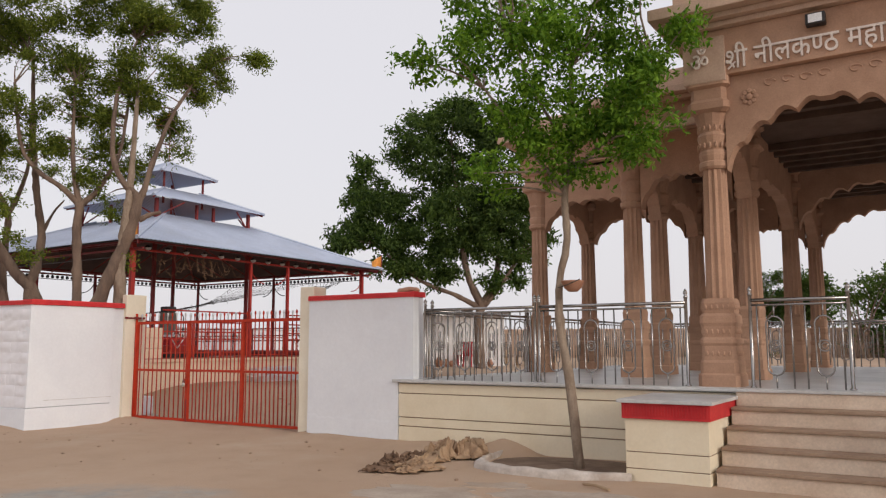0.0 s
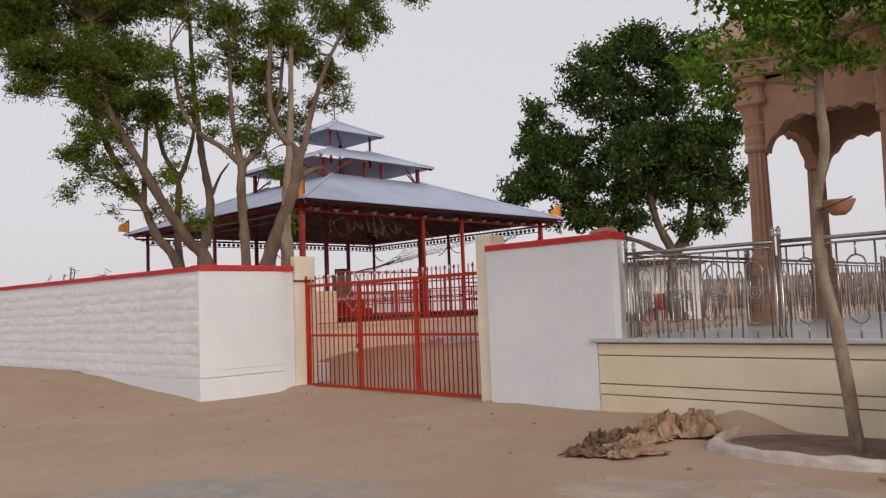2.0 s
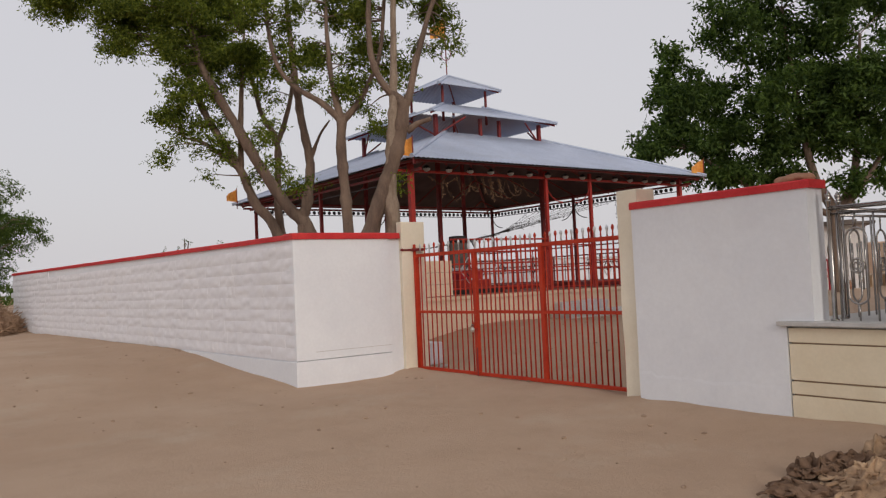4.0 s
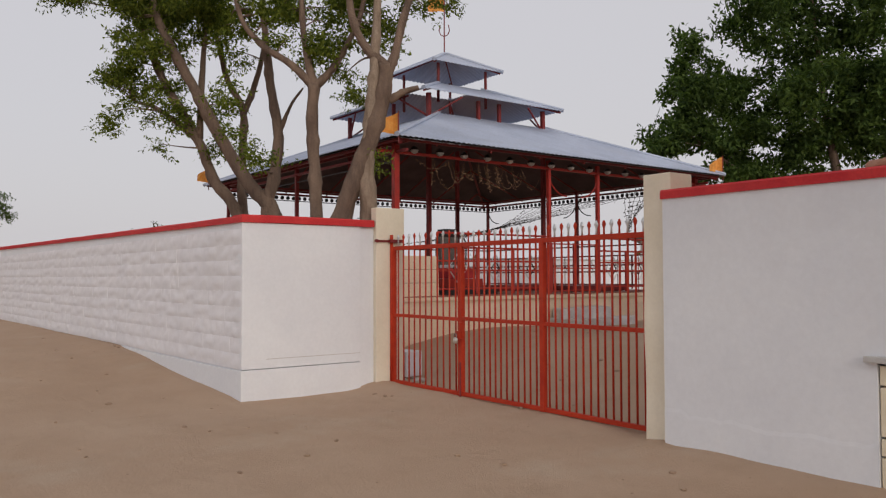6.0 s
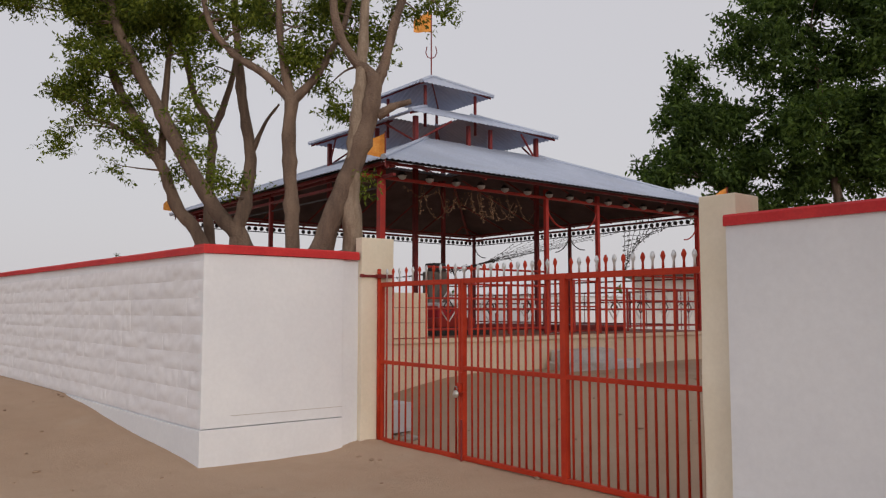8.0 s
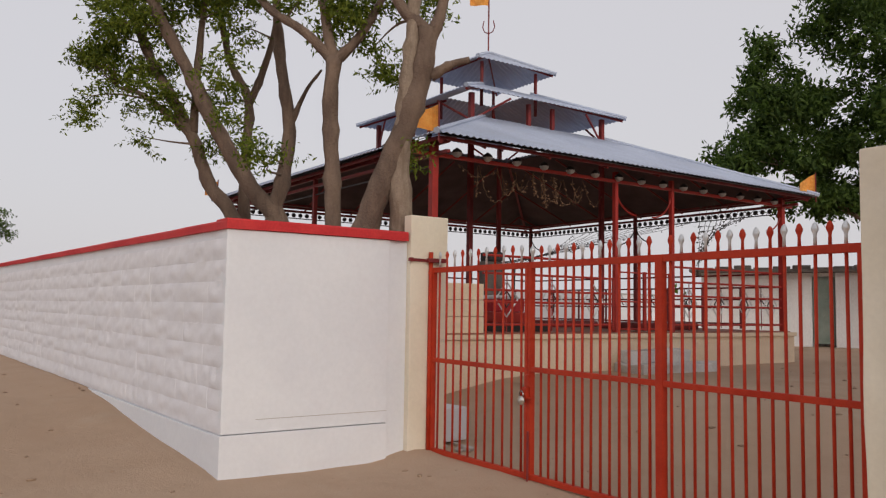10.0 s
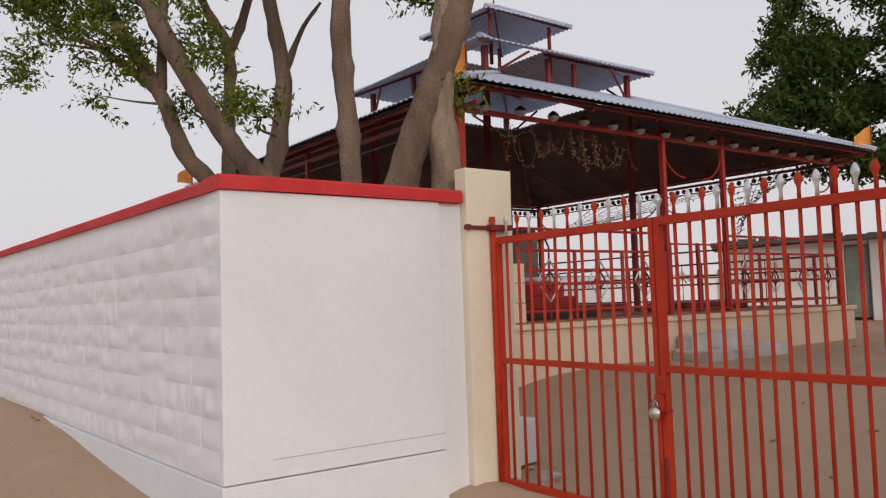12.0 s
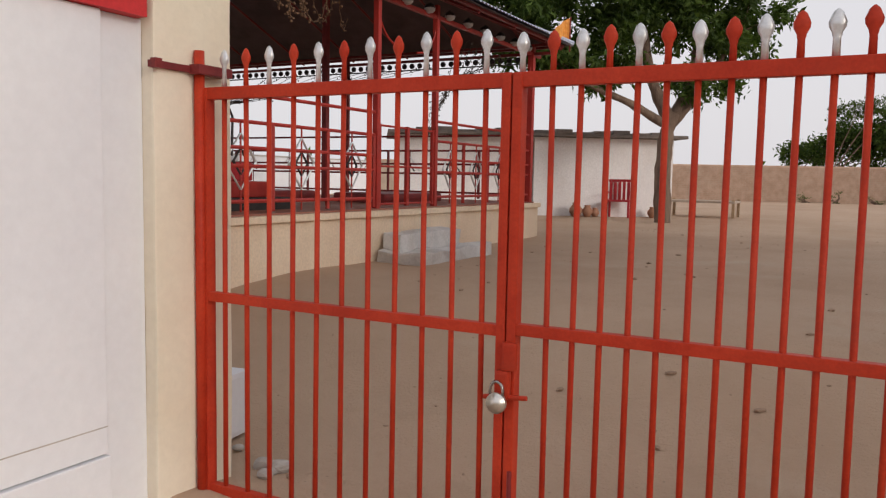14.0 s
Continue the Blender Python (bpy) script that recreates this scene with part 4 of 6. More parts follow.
def rail_run(x0, y0, x1, y1, mat, diamonds):
    d = Vector((x1 - x0, y1 - y0, 0))
    length = d.length
    d.normalize()
    for z in (0.12, 0.45, 0.62, 0.86, 1.12):
        part("rail", tube(bmesh.new(), [(x0, y0, QZ + z), (x1, y1, QZ + z)], 0.02, 6), mat, rails)
    n = diamonds
    for k in range(n):
        c = Vector((x0, y0, QZ + 0.49)) + d * length * (k + 0.5) / n
        up = Vector((0, 0, 1))
        for r, m in ((0.26, SILVER), (0.12, BLACK_IRON)):
            ring = [c + d * r * 0.8, c + up * r, c - d * r * 0.8, c - up * r]
            part("diamond", tube(bmesh.new(), ring + ring[:1], 0.013, 5), m, rails, "silver diamond ornament" if m is SILVER else "dark inner diamond")
        part("baluster", tube(bmesh.new(), [c + Vector((0, 0, -0.47)), c + Vector((0, 0, 0.38))], 0.01, 5), mat, rails)
        e = c + d * length * 0.5 / n
        part("baluster", tube(bmesh.new(), [e + Vector((0, 0, -0.47)), e + Vector((0, 0, 0.38))], 0.026, 5), mat, rails)


fx = QX + HX
rail_run(fx, QY - HY + 0.88, fx, QY - 0.6, PAV_RED, 3)
rail_run(fx, QY + 0.9, fx, QY + HY, PAV_RED, 4)
# side and back runs use the darker red
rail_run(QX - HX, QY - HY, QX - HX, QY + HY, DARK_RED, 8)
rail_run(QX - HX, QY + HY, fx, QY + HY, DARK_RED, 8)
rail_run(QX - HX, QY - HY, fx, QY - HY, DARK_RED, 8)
pg = thing("pavilion_gate", fx, QY + 0.15, QZ, "red steel gate of the pavilion", "gate")
for y in (-0.5, 0.15, 0.8):
    part("stile", boxed(fx - 0.02, fx + 0.02, QY + y - 0.03, QY + y + 0.03, QZ + 0.02, QZ + 1.0, 0.004), PAV_RED, pg)
for z in (0.05, 0.5, 0.98):
    part("rail", tube(bmesh.new(), [(fx, QY - 0.5, QZ + z), (fx, QY + 0.8, QZ + z)], 0.014, 6), PAV_RED, pg)

# lamps along the front eave
for k in range(15):
    y = QY - HY + 0.35 + k * 0.545
    lamp = thing("eave_lamp", fx + 0.06, y, 3.5, "small grey dome lamp hanging under the pavilion eave", "lamp", "lamps along the eave")
    part("shade", lathe(bmesh.new(), fx + 0.06, y, [(0.07, 3.60), (0.075, 3.61), (0.06, 3.64), (0.03, 3.66), (0.01, 3.675)], 10), BLACK_IRON, lamp, smooth=True)
    bm = bmesh.new()
    bmesh.ops.create_icosphere(bm, subdivisions=2, radius=0.072, matrix=pose(fx + 0.06, y, 3.598) @ Matrix.Diagonal((1, 1, 0.85, 1)))
    part("bulb", bm, BULB, lamp, smooth=True)


# wires and dried garlands under the roof
def sagging(name, a, b, sag, r, mat, label, group, fuzz=0):
    a, b = Vector(a), Vector(b)
    pts = [a.lerp(b, k / 16) - Vector((0, 0, sag * 4 * (k / 16) * (1 - k / 16))) + Vector((rng.uniform(-1, 1), rng.uniform(-1, 1), rng.uniform(-1, 1))) * 0.015 for k in range(17)]
    bm = tube(bmesh.new(), pts, r, 5)
    for _ in range(fuzz):
        p = pts[rng.randrange(17)] + Vector((rng.gauss(0, 0.02), rng.gauss(0, 0.02), rng.gauss(-0.01, 0.02)))
        bmesh.ops.create_icosphere(bm, subdivisions=1, radius=rng.uniform(0.008, 0.018), matrix=Matrix.Translation(p))
    whole(name, bm, mat, label, "garland", group)


for k in range(13):
    y = QY - HY + 0.6 + k * 0.2 + rng.uniform(-0.08, 0.08)
    sagging("garland", (fx - rng.uniform(0.05, 0.25), y, 3.5), (fx - rng.uniform(0.2, 0.9), y + rng.uniform(0.3, 1.1), 3.5 - rng.uniform(0, 0.12)), rng.uniform(0.1, 0.42), 0.005, GARLAND, "dried flower string sagging under the pavilion roof", "garlands under the roof", 15)
for k, low in enumerate((3.2, 3.02, 3.1)):
    y = QY - HY + 1.9 + k * 0.22
    sagging("garland", (fx - 0.12, y, 3.5), (fx - 0.15, y + 0.1, low), 0.02, 0.007, GARLAND, "dried flower string hanging under the pavilion roof", "garlands under the roof", 45)
for k in range(12):
    sagging("light_string", (QX + 1.9 - k * 0.34, QY + HY - 0.1, 3.4), (QX - HX + 0.2, QY + 0.6 + 0.26 * k, 2.3 + 0.03 * k), 0.12, 0.005, CHAIN, "thin dark string of small bulbs across the pavilion", "strings of bulbs", 36)
for k in range(10):
    sagging("light_string", (fx - 0.2, QY + 1.9 + 0.21 * k, 3.45), (QX + 1.8, QY + HY - 0.05, 2.2 + 0.12 * k), 0.1, 0.005, CHAIN, "thin dark string of small bulbs across the pavilion", "strings of bulbs", 30)

# altar, mats and parapet on the platform
AX, AY = QX + 2.75, QY - 2.08
altar = thing("altar", AX, AY, QZ, "red draped altar with dark stone slab on the pavilion floor", "altar")
part("foot", boxed(AX - 0.5, AX + 0.5, AY - 0.62, AY + 0.62, QZ, QZ + 0.13, 0.015), DARK_CLOTH, altar, "black stepped base")
part("ledge", boxed(AX - 0.36, AX + 0.4, AY - 0.5, AY + 0.34, QZ + 0.132, QZ + 0.3, 0.02), PAV_RED, altar, "red painted ledge")
part("drape", boxed(AX - 0.3, AX + 0.3, AY - 0.42, AY + 0.2, QZ + 0.302, QZ + 0.5, 0.03), RED_CLOTH, altar, "red cloth drape")
part("tray", boxed(AX - 0.1, AX + 0.34, AY - 0.34, AY - 0.06, QZ + 0.502, QZ + 0.56, 0.012), SILVER, altar, "dull metal offering tray")
part("slab", boxed(AX - 0.3, AX - 0.1, AY - 0.3, AY + 0.12, QZ + 0.502, QZ + 1.12, 0.03), SLAB_DARK, altar, "dark upright stone slab")
part("cap", boxed(AX - 0.34, AX - 0.06, AY - 0.22, AY + 0.05, QZ + 1.122, QZ + 1.27, 0.03), BLACK_IRON, altar)
bm = bmesh.new()
tube(bm, [(AX - 0.1, AY + 0.3, QZ + 0.3), (AX - 0.1, AY + 0.32, QZ + 1.0), (AX - 0.1, AY + 0.2, QZ + 1.2)], 0.015, 6)
part("stand", bm, BLACK_IRON, altar)
for (x, y, w, l, h) in ((2.4, 1.9, 0.45, 1.7, 0.14), (0.6, 1.2, 0.4, 1.4, 0.14)):
    whole("floor_mat", boxed(QX + x - w, QX + x + w, QY + y - l / 2, QY + y + l / 2, QZ + 0.001, QZ + h, 0.05), DARK_RED, "rolled dark red mat lying on the pavilion floor", "mat", "mats on the pavilion floor")
corner = thing("corner_wall", QX + HX - 0.3, QY - HY + 0.3, QZ, "low cream plastered corner wall with scored courses round the pavilion post", "parapet")
for k in range(3):
    part("course", boxed(QX + HX - 0.62 + 0.004 * k, QX + HX + 0.06 - 0.004 * k, QY - HY - 0.12, QY - HY + 0.86, QZ + 0.001 + 0.235 * k, QZ + 0.227 + 0.235 * k, 0.008), PLATFORM2, corner)
part("joint", boxed(QX + HX - 0.6, QX + HX + 0.045, QY - HY - 0.105, QY - HY + 0.845, QZ + 0.01, QZ + 0.69), TREAD, corner, "dark scored joint")


def flag(x, y, z0, z1, w, h, side, label):
    f = thing("flag", x, y, z0, label, "flag", "flags on the pavilion roof")
    part("pole", tube(bmesh.new(), [(x, y, z0), (x, y, z1)], 0.012, 6), DARK_RED, f)
    bm = bmesh.new()
    n = 8
    rows = []
    for k in range(n + 1):
        t = k / n
        p = Vector((x, y, 0)) + Vector(side) * w * t + Vector((side[1], -side[0], 0)) * 0.05 * math.sin(6 * t)
        rows.append([bm.verts.new(p + Vector((0, 0, z1 - 0.02 - h * 0.35 * t - 0.06 * t * t))), bm.verts.new(p + Vector((0, 0, z1 - 0.02 - h + h * 0.1 * t)))])
    for a, b in zip(rows, rows[1:]):
        bm.faces.new((a[0], b[0], b[1], a[1]))
    part("cloth", bm, ORANGE, f, "faded saffron cloth")


flag(QX + 4.3, QY - 4.45, EZ - 0.12, EZ + 0.40, 0.36, 0.36, (-0.6, -0.8, 0), "saffron flag with printed centre at the near roof corner")
flag(QX + 4.3, QY + 4.45, EZ - 0.12, EZ + 0.45, 0.34, 0.38, (-0.5, -0.8, 0), "saffron triangular flag at the roof corner by the tree")
flag(QX - 4.3, QY - 4.45, EZ - 0.12, EZ + 0.45, 0.3, 0.36, (-0.7, -0.7, 0), "saffron triangular flag at the far roof corner")
tri = thing("trident", UX, UY, 6.75, "dark red trident with saffron flag on the roof top", "trident")
part("shaft", tube(bmesh.new(), [(UX, UY, 6.76), (UX, UY, 8.35)], 0.016, 6), DARK_RED, tri)
bm = bmesh.new()
for s in (-1, 1):
    tube(bm, [(UX, UY, 7.2), (UX + 0.06 * s, UY + 0.06 * s, 7.24), (UX + 0.09 * s, UY + 0.09 * s, 7.34), (UX + 0.07 * s, UY + 0.07 * s, 7.48)], 0.012, 5)
part("prong", bm, DARK_RED, tri)
bm = bmesh.new()
rows = []
for k in range(9):
    t = k / 8
    p = Vector((UX, UY, 0)) + Vector((-0.6, -0.75, 0)) * 0.42 * t + Vector((0.75, -0.6, 0)) * 0.04 * math.sin(6 * t)
    rows.append([bm.verts.new(p + Vector((0, 0, 8.33 - 0.22 * t))), bm.verts.new(p + Vector((0, 0, 7.8 + 0.02 * t)))])
for a, b in zip(rows, rows[1:]):
    bm.faces.new((a[0], b[0], b[1], a[1]))
part("cloth", bm, ORANGE, tri, "faded saffron cloth")

# ---- trees ----


def leaf_mesh(name, centres, spray, leaf, width, seed, droop=0.3):
    """A crown: at each centre a twig spray of small folded leaves, given as arrays in one mesh."""
    g = np.random.default_rng(seed)
    c = np.repeat(np.array(centres, float), spray, axis=0)
    k = len(c)
    # each spray is a short twig with leaves on both sides
    tw = g.normal(size=(len(centres), 3))
    tw[:, 2] = tw[:, 2] * 0.5 - droop
    tw /= np.linalg.norm(tw, axis=1)[:, None]
    twr = np.repeat(tw, spray, axis=0)
    along = np.tile(np.linspace(-0.5, 0.5, spray), len(centres))[:, None]
    p = c + twr * along * leaf * spray * 0.32 + g.normal(size=(k, 3)) * leaf * 0.25
    d = g.normal(size=(k, 3)) + twr * 0.5
    d[:, 2] -= droop
    d /= np.linalg.norm(d, axis=1)[:, None]
    u = np.cross(d, g.normal(size=(k, 3)))
    u /= np.linalg.norm(u, axis=1)[:, None]
    w = np.cross(d, u)
    ln = leaf * g.uniform(0.7, 1.3, (k, 1))
    v = np.stack([p, p + d * ln * 0.5 + u * ln * width + w * ln * 0.08, p + d * ln, p + d * ln * 0.5 - u * ln * width + w * ln * 0.08], 1).reshape(-1, 3)
    idx = np.arange(k)[:, None] * 4
    f = np.concatenate([idx + [0, 1, 2], idx + [0, 2, 3]], 0)
    return v, f.tolist()


def crown(name, parent, centres, spray, leaf, width, seed, mat, droop=0.3, label=""):
    o = origin(parent)
    v, f = leaf_mesh(name, centres, spray, leaf, width, seed, droop)
    me = bpy.data.meshes.new(name)
    me.from_pydata((v - np.array(o)).tolist(), [], f)
    me.materials.append(mat)
    ob = new(name, me)
    ob.parent = parent
    tagged(ob, label, kind="stuff")
    return ob


def wavy(pts, r0, r1, n=6):
    """Points smoothed by a Catmull-Rom curve with bumps, and radii tapering from r0 to r1."""
    p = [Vector(q) for q in pts]
    p = [2 * p[0] - p[1]] + p + [2 * p[-1] - p[-2]]
    out = []
    for i in range(1, len(p) - 2):
        a, b, c, d = p[i - 1:i + 3]
        for k in range(n):
            t = k / n
            out.append(0.5 * ((2 * b) + (c - a) * t + (2 * a - 5 * b + 4 * c - d) * t * t + (3 * b - a - 3 * c + d) * t ** 3))
    out.append(p[-2])
    m = len(out)
    return out, [(r0 + (r1 - r0) * k / (m - 1)) * (1 + 0.16 * noise.noise(out[k] * 4)) for k in range(m)]


def limb(pts, r0, r1, bm=None, sides=10):
    q, r = wavy(pts, r0, r1)
    for k in range(2, len(r) - 2):
        if rng.random() < 0.14:
            r[k] *= 1.18
        q[k] = q[k] + Vector((rng.uniform(-1, 1), rng.uniform(-1, 1), 0)) * r0 * 0.07
    return tube(bm or bmesh.new(), q, r, sides)


def clumps(blobs, per, seed, squash=0.8, tight=1.0):
    """Leaf-spray centres: each round clump holds many small tufts with gaps between them."""
    g = random.Random(seed)
    out = []
    for (x, y, z, r) in blobs:
        tufts = max(3, int(16 * r ** 1.6))
        each = max(3, int(per * r * r / tufts))
        for _ in range(tufts):
            a, b = g.uniform(0, 2 * math.pi), g.uniform(-1, 1)
            q = r * g.uniform(0.1, 1.12) ** 0.55
            s = math.sqrt(1 - b * b)
            cx, cy, cz = x + q * s * math.cos(a), y + q * s * math.sin(a), z + q * b * squash
            w = (0.055 + 0.15 * r * g.uniform(0.6, 1.2)) * tight
            for _ in range(each):
                out.append((cx + g.gauss(0, w), cy + g.gauss(0, w), cz + g.gauss(0, w * 0.7)))
    return out


def branchlets(centres, nodes, step, seed, r=0.012, bm=None):
    """Thin branches from the nearest limb point to some of the leaf clumps."""
    g = random.Random(seed)
    bm = bm or bmesh.new()
    nodes = [Vector(n) for n in nodes]
    for c in centres[::step]:
        c = Vector(c)
        below = [n for n in nodes if n.z < c.z + 0.1] or nodes
        n = min(below, key=lambda q: (q - c).length)
        if (c - n).length > 1.1:
            continue
        mid = n.lerp(c, 0.5) + Vector((g.uniform(-1, 1), g.uniform(-1, 1), g.uniform(-0.2, 1))) * 0.09 * (c - n).length
        q, rr = wavy([n, mid, c], r * (1 + 0.6 * (c - n).length), 0.004, 3)
        tube(bm, q, rr, 5, cap=False)
    return bm


def neem(name, label, stems, blobs, per, seed, bark, leafmat, leaf=0.066, width=0.19, spray=18, at=None, step=14, droop=0.3, group="", tight=1.0):
    """stems: (points, base radius, tip radius); the first is the trunk."""
    base_pt = at or stems[0][0][0]
    t = thing(name, *base_pt, label, "tree", group)
    nodes = []
    for i, (pts, r0, r1) in enumerate(stems):
        part("trunk" if i == 0 else "limb", limb(pts, r0, r1), bark, t, smooth=True)
        nodes += wavy(pts, 1, 1)[0][3:]
    cs = clumps(blobs, per, seed, 0.8, tight)
    tagged(part("branchwork", branchlets(cs, nodes, step, seed), bark, t, smooth=True), kind="stuff")
    crown("crown", t, cs, spray, leaf, width, seed, leafmat, droop, "crown of small green leaves")
    return t


GZ = 0.3
CROWN_LEAN = [(-13.6, 9.8, 8.7, 0.65), (-12.6, 10.8, 8.6, 0.5), (-13.17, 10.21, 4.57, 0.11), (-13.26, 9.91, 3.84, 0.11), (-13.11, 10.02, 2.97, 0.13), (-13.18, 10.51, 5.26, 0.14), (-12.83, 10.69, 5.19, 0.12), (-12.88, 11, 5.36, 0.13), (-12.96, 10.16, 6.78, 0.54), (-12.51, 10.63, 6.98, 0.48), (-12.08, 11.12, 7.08, 0.42), (-11.85, 11.95, 7.44, 0.31), (-13.15, 10.53, 6.12, 0.43), (-12.55, 11.04, 6.41, 0.31), (-12.46, 11.72, 6.99, 0.27), (-13.11, 10.05, 7.9, 0.61), (-12.79, 11.03, 8.07, 0.5), (-13.09, 11.02, 5.74, 0.24), (-13.36, 10.13, 4.79, 0.19), (-13.36, 10.3, 4.97, 0.17), (-13.61, 9.88, 4.23, 0.11), (-13.43, 9.82, 3.93, 0.15)]
CROWN_MIDDLE = [(-14.54, 8.71, 5.16, 0.32), (-14.53, 9.08, 5.32, 0.33), (-14.23, 9.03, 4.71, 0.17), (-14.17, 9.37, 5.21, 0.3), (-13.86, 9.5, 4.57, 0.25), (-13.75, 9.72, 4.59, 0.25), (-13.89, 9.63, 4.97, 0.27), (-14.17, 9.56, 4.51, 0.16), (-13.71, 9.7, 4.29, 0.11), (-13.83, 9.95, 5.32, 0.28), (-13.66, 9.9, 4.96, 0.23), (-13.63, 10.12, 5.22, 0.3), (-14.56, 9.17, 7, 0.63), (-13.7, 9.64, 6.87, 0.61), (-14.38, 8.47, 5.82, 0.54), (-14.11, 9.25, 6, 0.48), (-13.57, 9.9, 5.88, 0.48), (-14.62, 8.75, 8.05, 0.64), (-14.34, 9.69, 8.22, 0.65)]
CROWN_LOW = [(-16.74, 7.72, 5.27, 0.28), (-16.79, 7.71, 4.83, 0.32), (-17.31, 7.62, 4.77, 0.27), (-16.43, 7.91, 4.94, 0.26), (-16.91, 7.86, 4.6, 0.24), (-16.82, 8.08, 4.41, 0.24), (-16.28, 8.15, 4.12, 0.22), (-16.6, 7.68, 4.1, 0.11), (-17.04, 7.4, 3.87, 0.19), (-16.55, 8.31, 4.47, 0.18), (-16.67, 8.09, 3.89, 0.11), (-16.29, 8.11, 3.4, 0.09), (-16.33, 8.33, 5.08, 0.22), (-16.54, 8.3, 4.8, 0.19)]
CROWN_LOW += [(-16.64, 8.5, 5.54, 0.29), (-16.23, 8.69, 5.37, 0.32), (-15.88, 8.8, 5.55, 0.36), (-15.83, 8.96, 5.16, 0.27), (-16.04, 9.13, 4.92, 0.18), (-16.28, 8.43, 3.87, 0.16), (-16.05, 8.9, 4.06, 0.22), (-16.13, 8.99, 3.43, 0.18), (-15.83, 9.29, 3.5, 0.12), (-14.56, 8.47, 3.42, 0.15), (-14.67, 8.36, 3.91, 0.15), (-14.58, 8.53, 4.1, 0.12), (-14.6, 8.93, 3.09, 0.19)]
CROWN_HIGH = [(-17.3, 6.4, 9.1, 0.7), (-16.2, 7.6, 9.0, 0.75), (-15.2, 8.8, 9.0, 0.7), (-17.01, 7.58, 5.85, 0.27), (-17.76, 6.99, 5.97, 0.22), (-15.9, 8.57, 5.71, 0.31), (-16.71, 8.36, 5.94, 0.34), (-18.16, 6.89, 7.27, 0.67), (-17.14, 7.34, 7.59, 0.72), (-17.1, 8.28, 7.79, 0.73), (-16.08, 8.82, 7.62, 0.71), (-17.17, 6.89, 6.3, 0.56), (-16.54, 7.44, 6.37, 0.62), (-16.73, 8.47, 6.59, 0.64), (-18.06, 6.87, 9, 0.76), (-17.17, 7.59, 8.91, 0.74), (-16.5, 8.4, 8.91, 0.73), (-18.1, 6.54, 7.92, 0.59), (-17.84, 6.04, 6.78, 0.57), (-16.53, 7.87, 5.66, 0.44)]
neem("neem_tree", "tall neem tree with a leaning forked trunk behind the white wall",
     [([(-13.45, 9.25, GZ), (-13.33, 9.36, 1.4), (-13.18, 9.5, 2.22), (-13.05, 9.67, 2.82), (-12.93, 9.83, 3.36), (-12.84, 9.94, 3.91), (-12.83, 9.96, 4.25)], 0.15, 0.1),
      ([(-12.81, 9.98, 4.2), (-13.01, 9.71, 4.55), (-13.12, 9.58, 5.13), (-13.2, 9.7, 6.3), (-13.1, 10.0, 7.4)], 0.07, 0.025),
      ([(-12.8, 9.99, 4.14), (-12.75, 10.06, 4.38), (-12.65, 10.18, 5.0), (-12.5, 10.5, 6.0), (-12.2, 11.0, 7.0)], 0.07, 0.022),
      ([(-12.8, 10.0, 3.75), (-12.68, 10.12, 3.86), (-12.55, 10.3, 3.93)], 0.05, 0.03)],
     CROWN_LEAN, 950, 3, BARK, LEAF_NEEM, group="trees behind the wall")
neem("neem_tree", "pale straight neem stem standing behind the leaning trunk",
     [([(-13.05, 9.85, GZ), (-12.98, 9.8, 2.22), (-12.98, 9.76, 2.82), (-12.95, 9.8, 3.43), (-12.92, 9.83, 4.04), (-12.9, 9.86, 4.79), (-13.0, 10.0, 6.4)], 0.14, 0.04)],
     [(-13.0, 10.0, 6.3, 0.4), (-13.2, 10.2, 7.2, 0.5), (-12.2, 10.8, 6.6, 0.25), (-13.2, 10.1, 7.8, 0.5)], 260, 5, BARK_PALE, LEAF_NEEM, group="trees behind the wall")
neem("neem_tree", "neem tree with an upright trunk forking into three limbs",
     [([(-13.75, 9.5, GZ), (-13.8, 9.45, 2.26), (-13.82, 9.43, 2.88), (-13.84, 9.4, 3.52), (-13.82, 9.42, 4.1)], 0.09, 0.085),
      ([(-13.82, 9.42, 4.05), (-14.02, 9.17, 4.38), (-14.28, 8.83, 4.67), (-14.47, 8.57, 5.17), (-14.7, 8.5, 6.4)], 0.06, 0.025),
      ([(-13.82, 9.42, 4.05), (-13.89, 9.34, 4.52), (-13.93, 9.28, 5.17), (-14.0, 9.3, 6.5)], 0.065, 0.025),
      ([(-13.82, 9.42, 4.05), (-13.67, 9.62, 4.31), (-13.54, 9.79, 4.67), (-13.41, 9.95, 5.17), (-13.4, 10.1, 6.3)], 0.06, 0.025)],
     CROWN_MIDDLE, 640, 9, BARK, LEAF_NEEM, group="trees behind the wall")
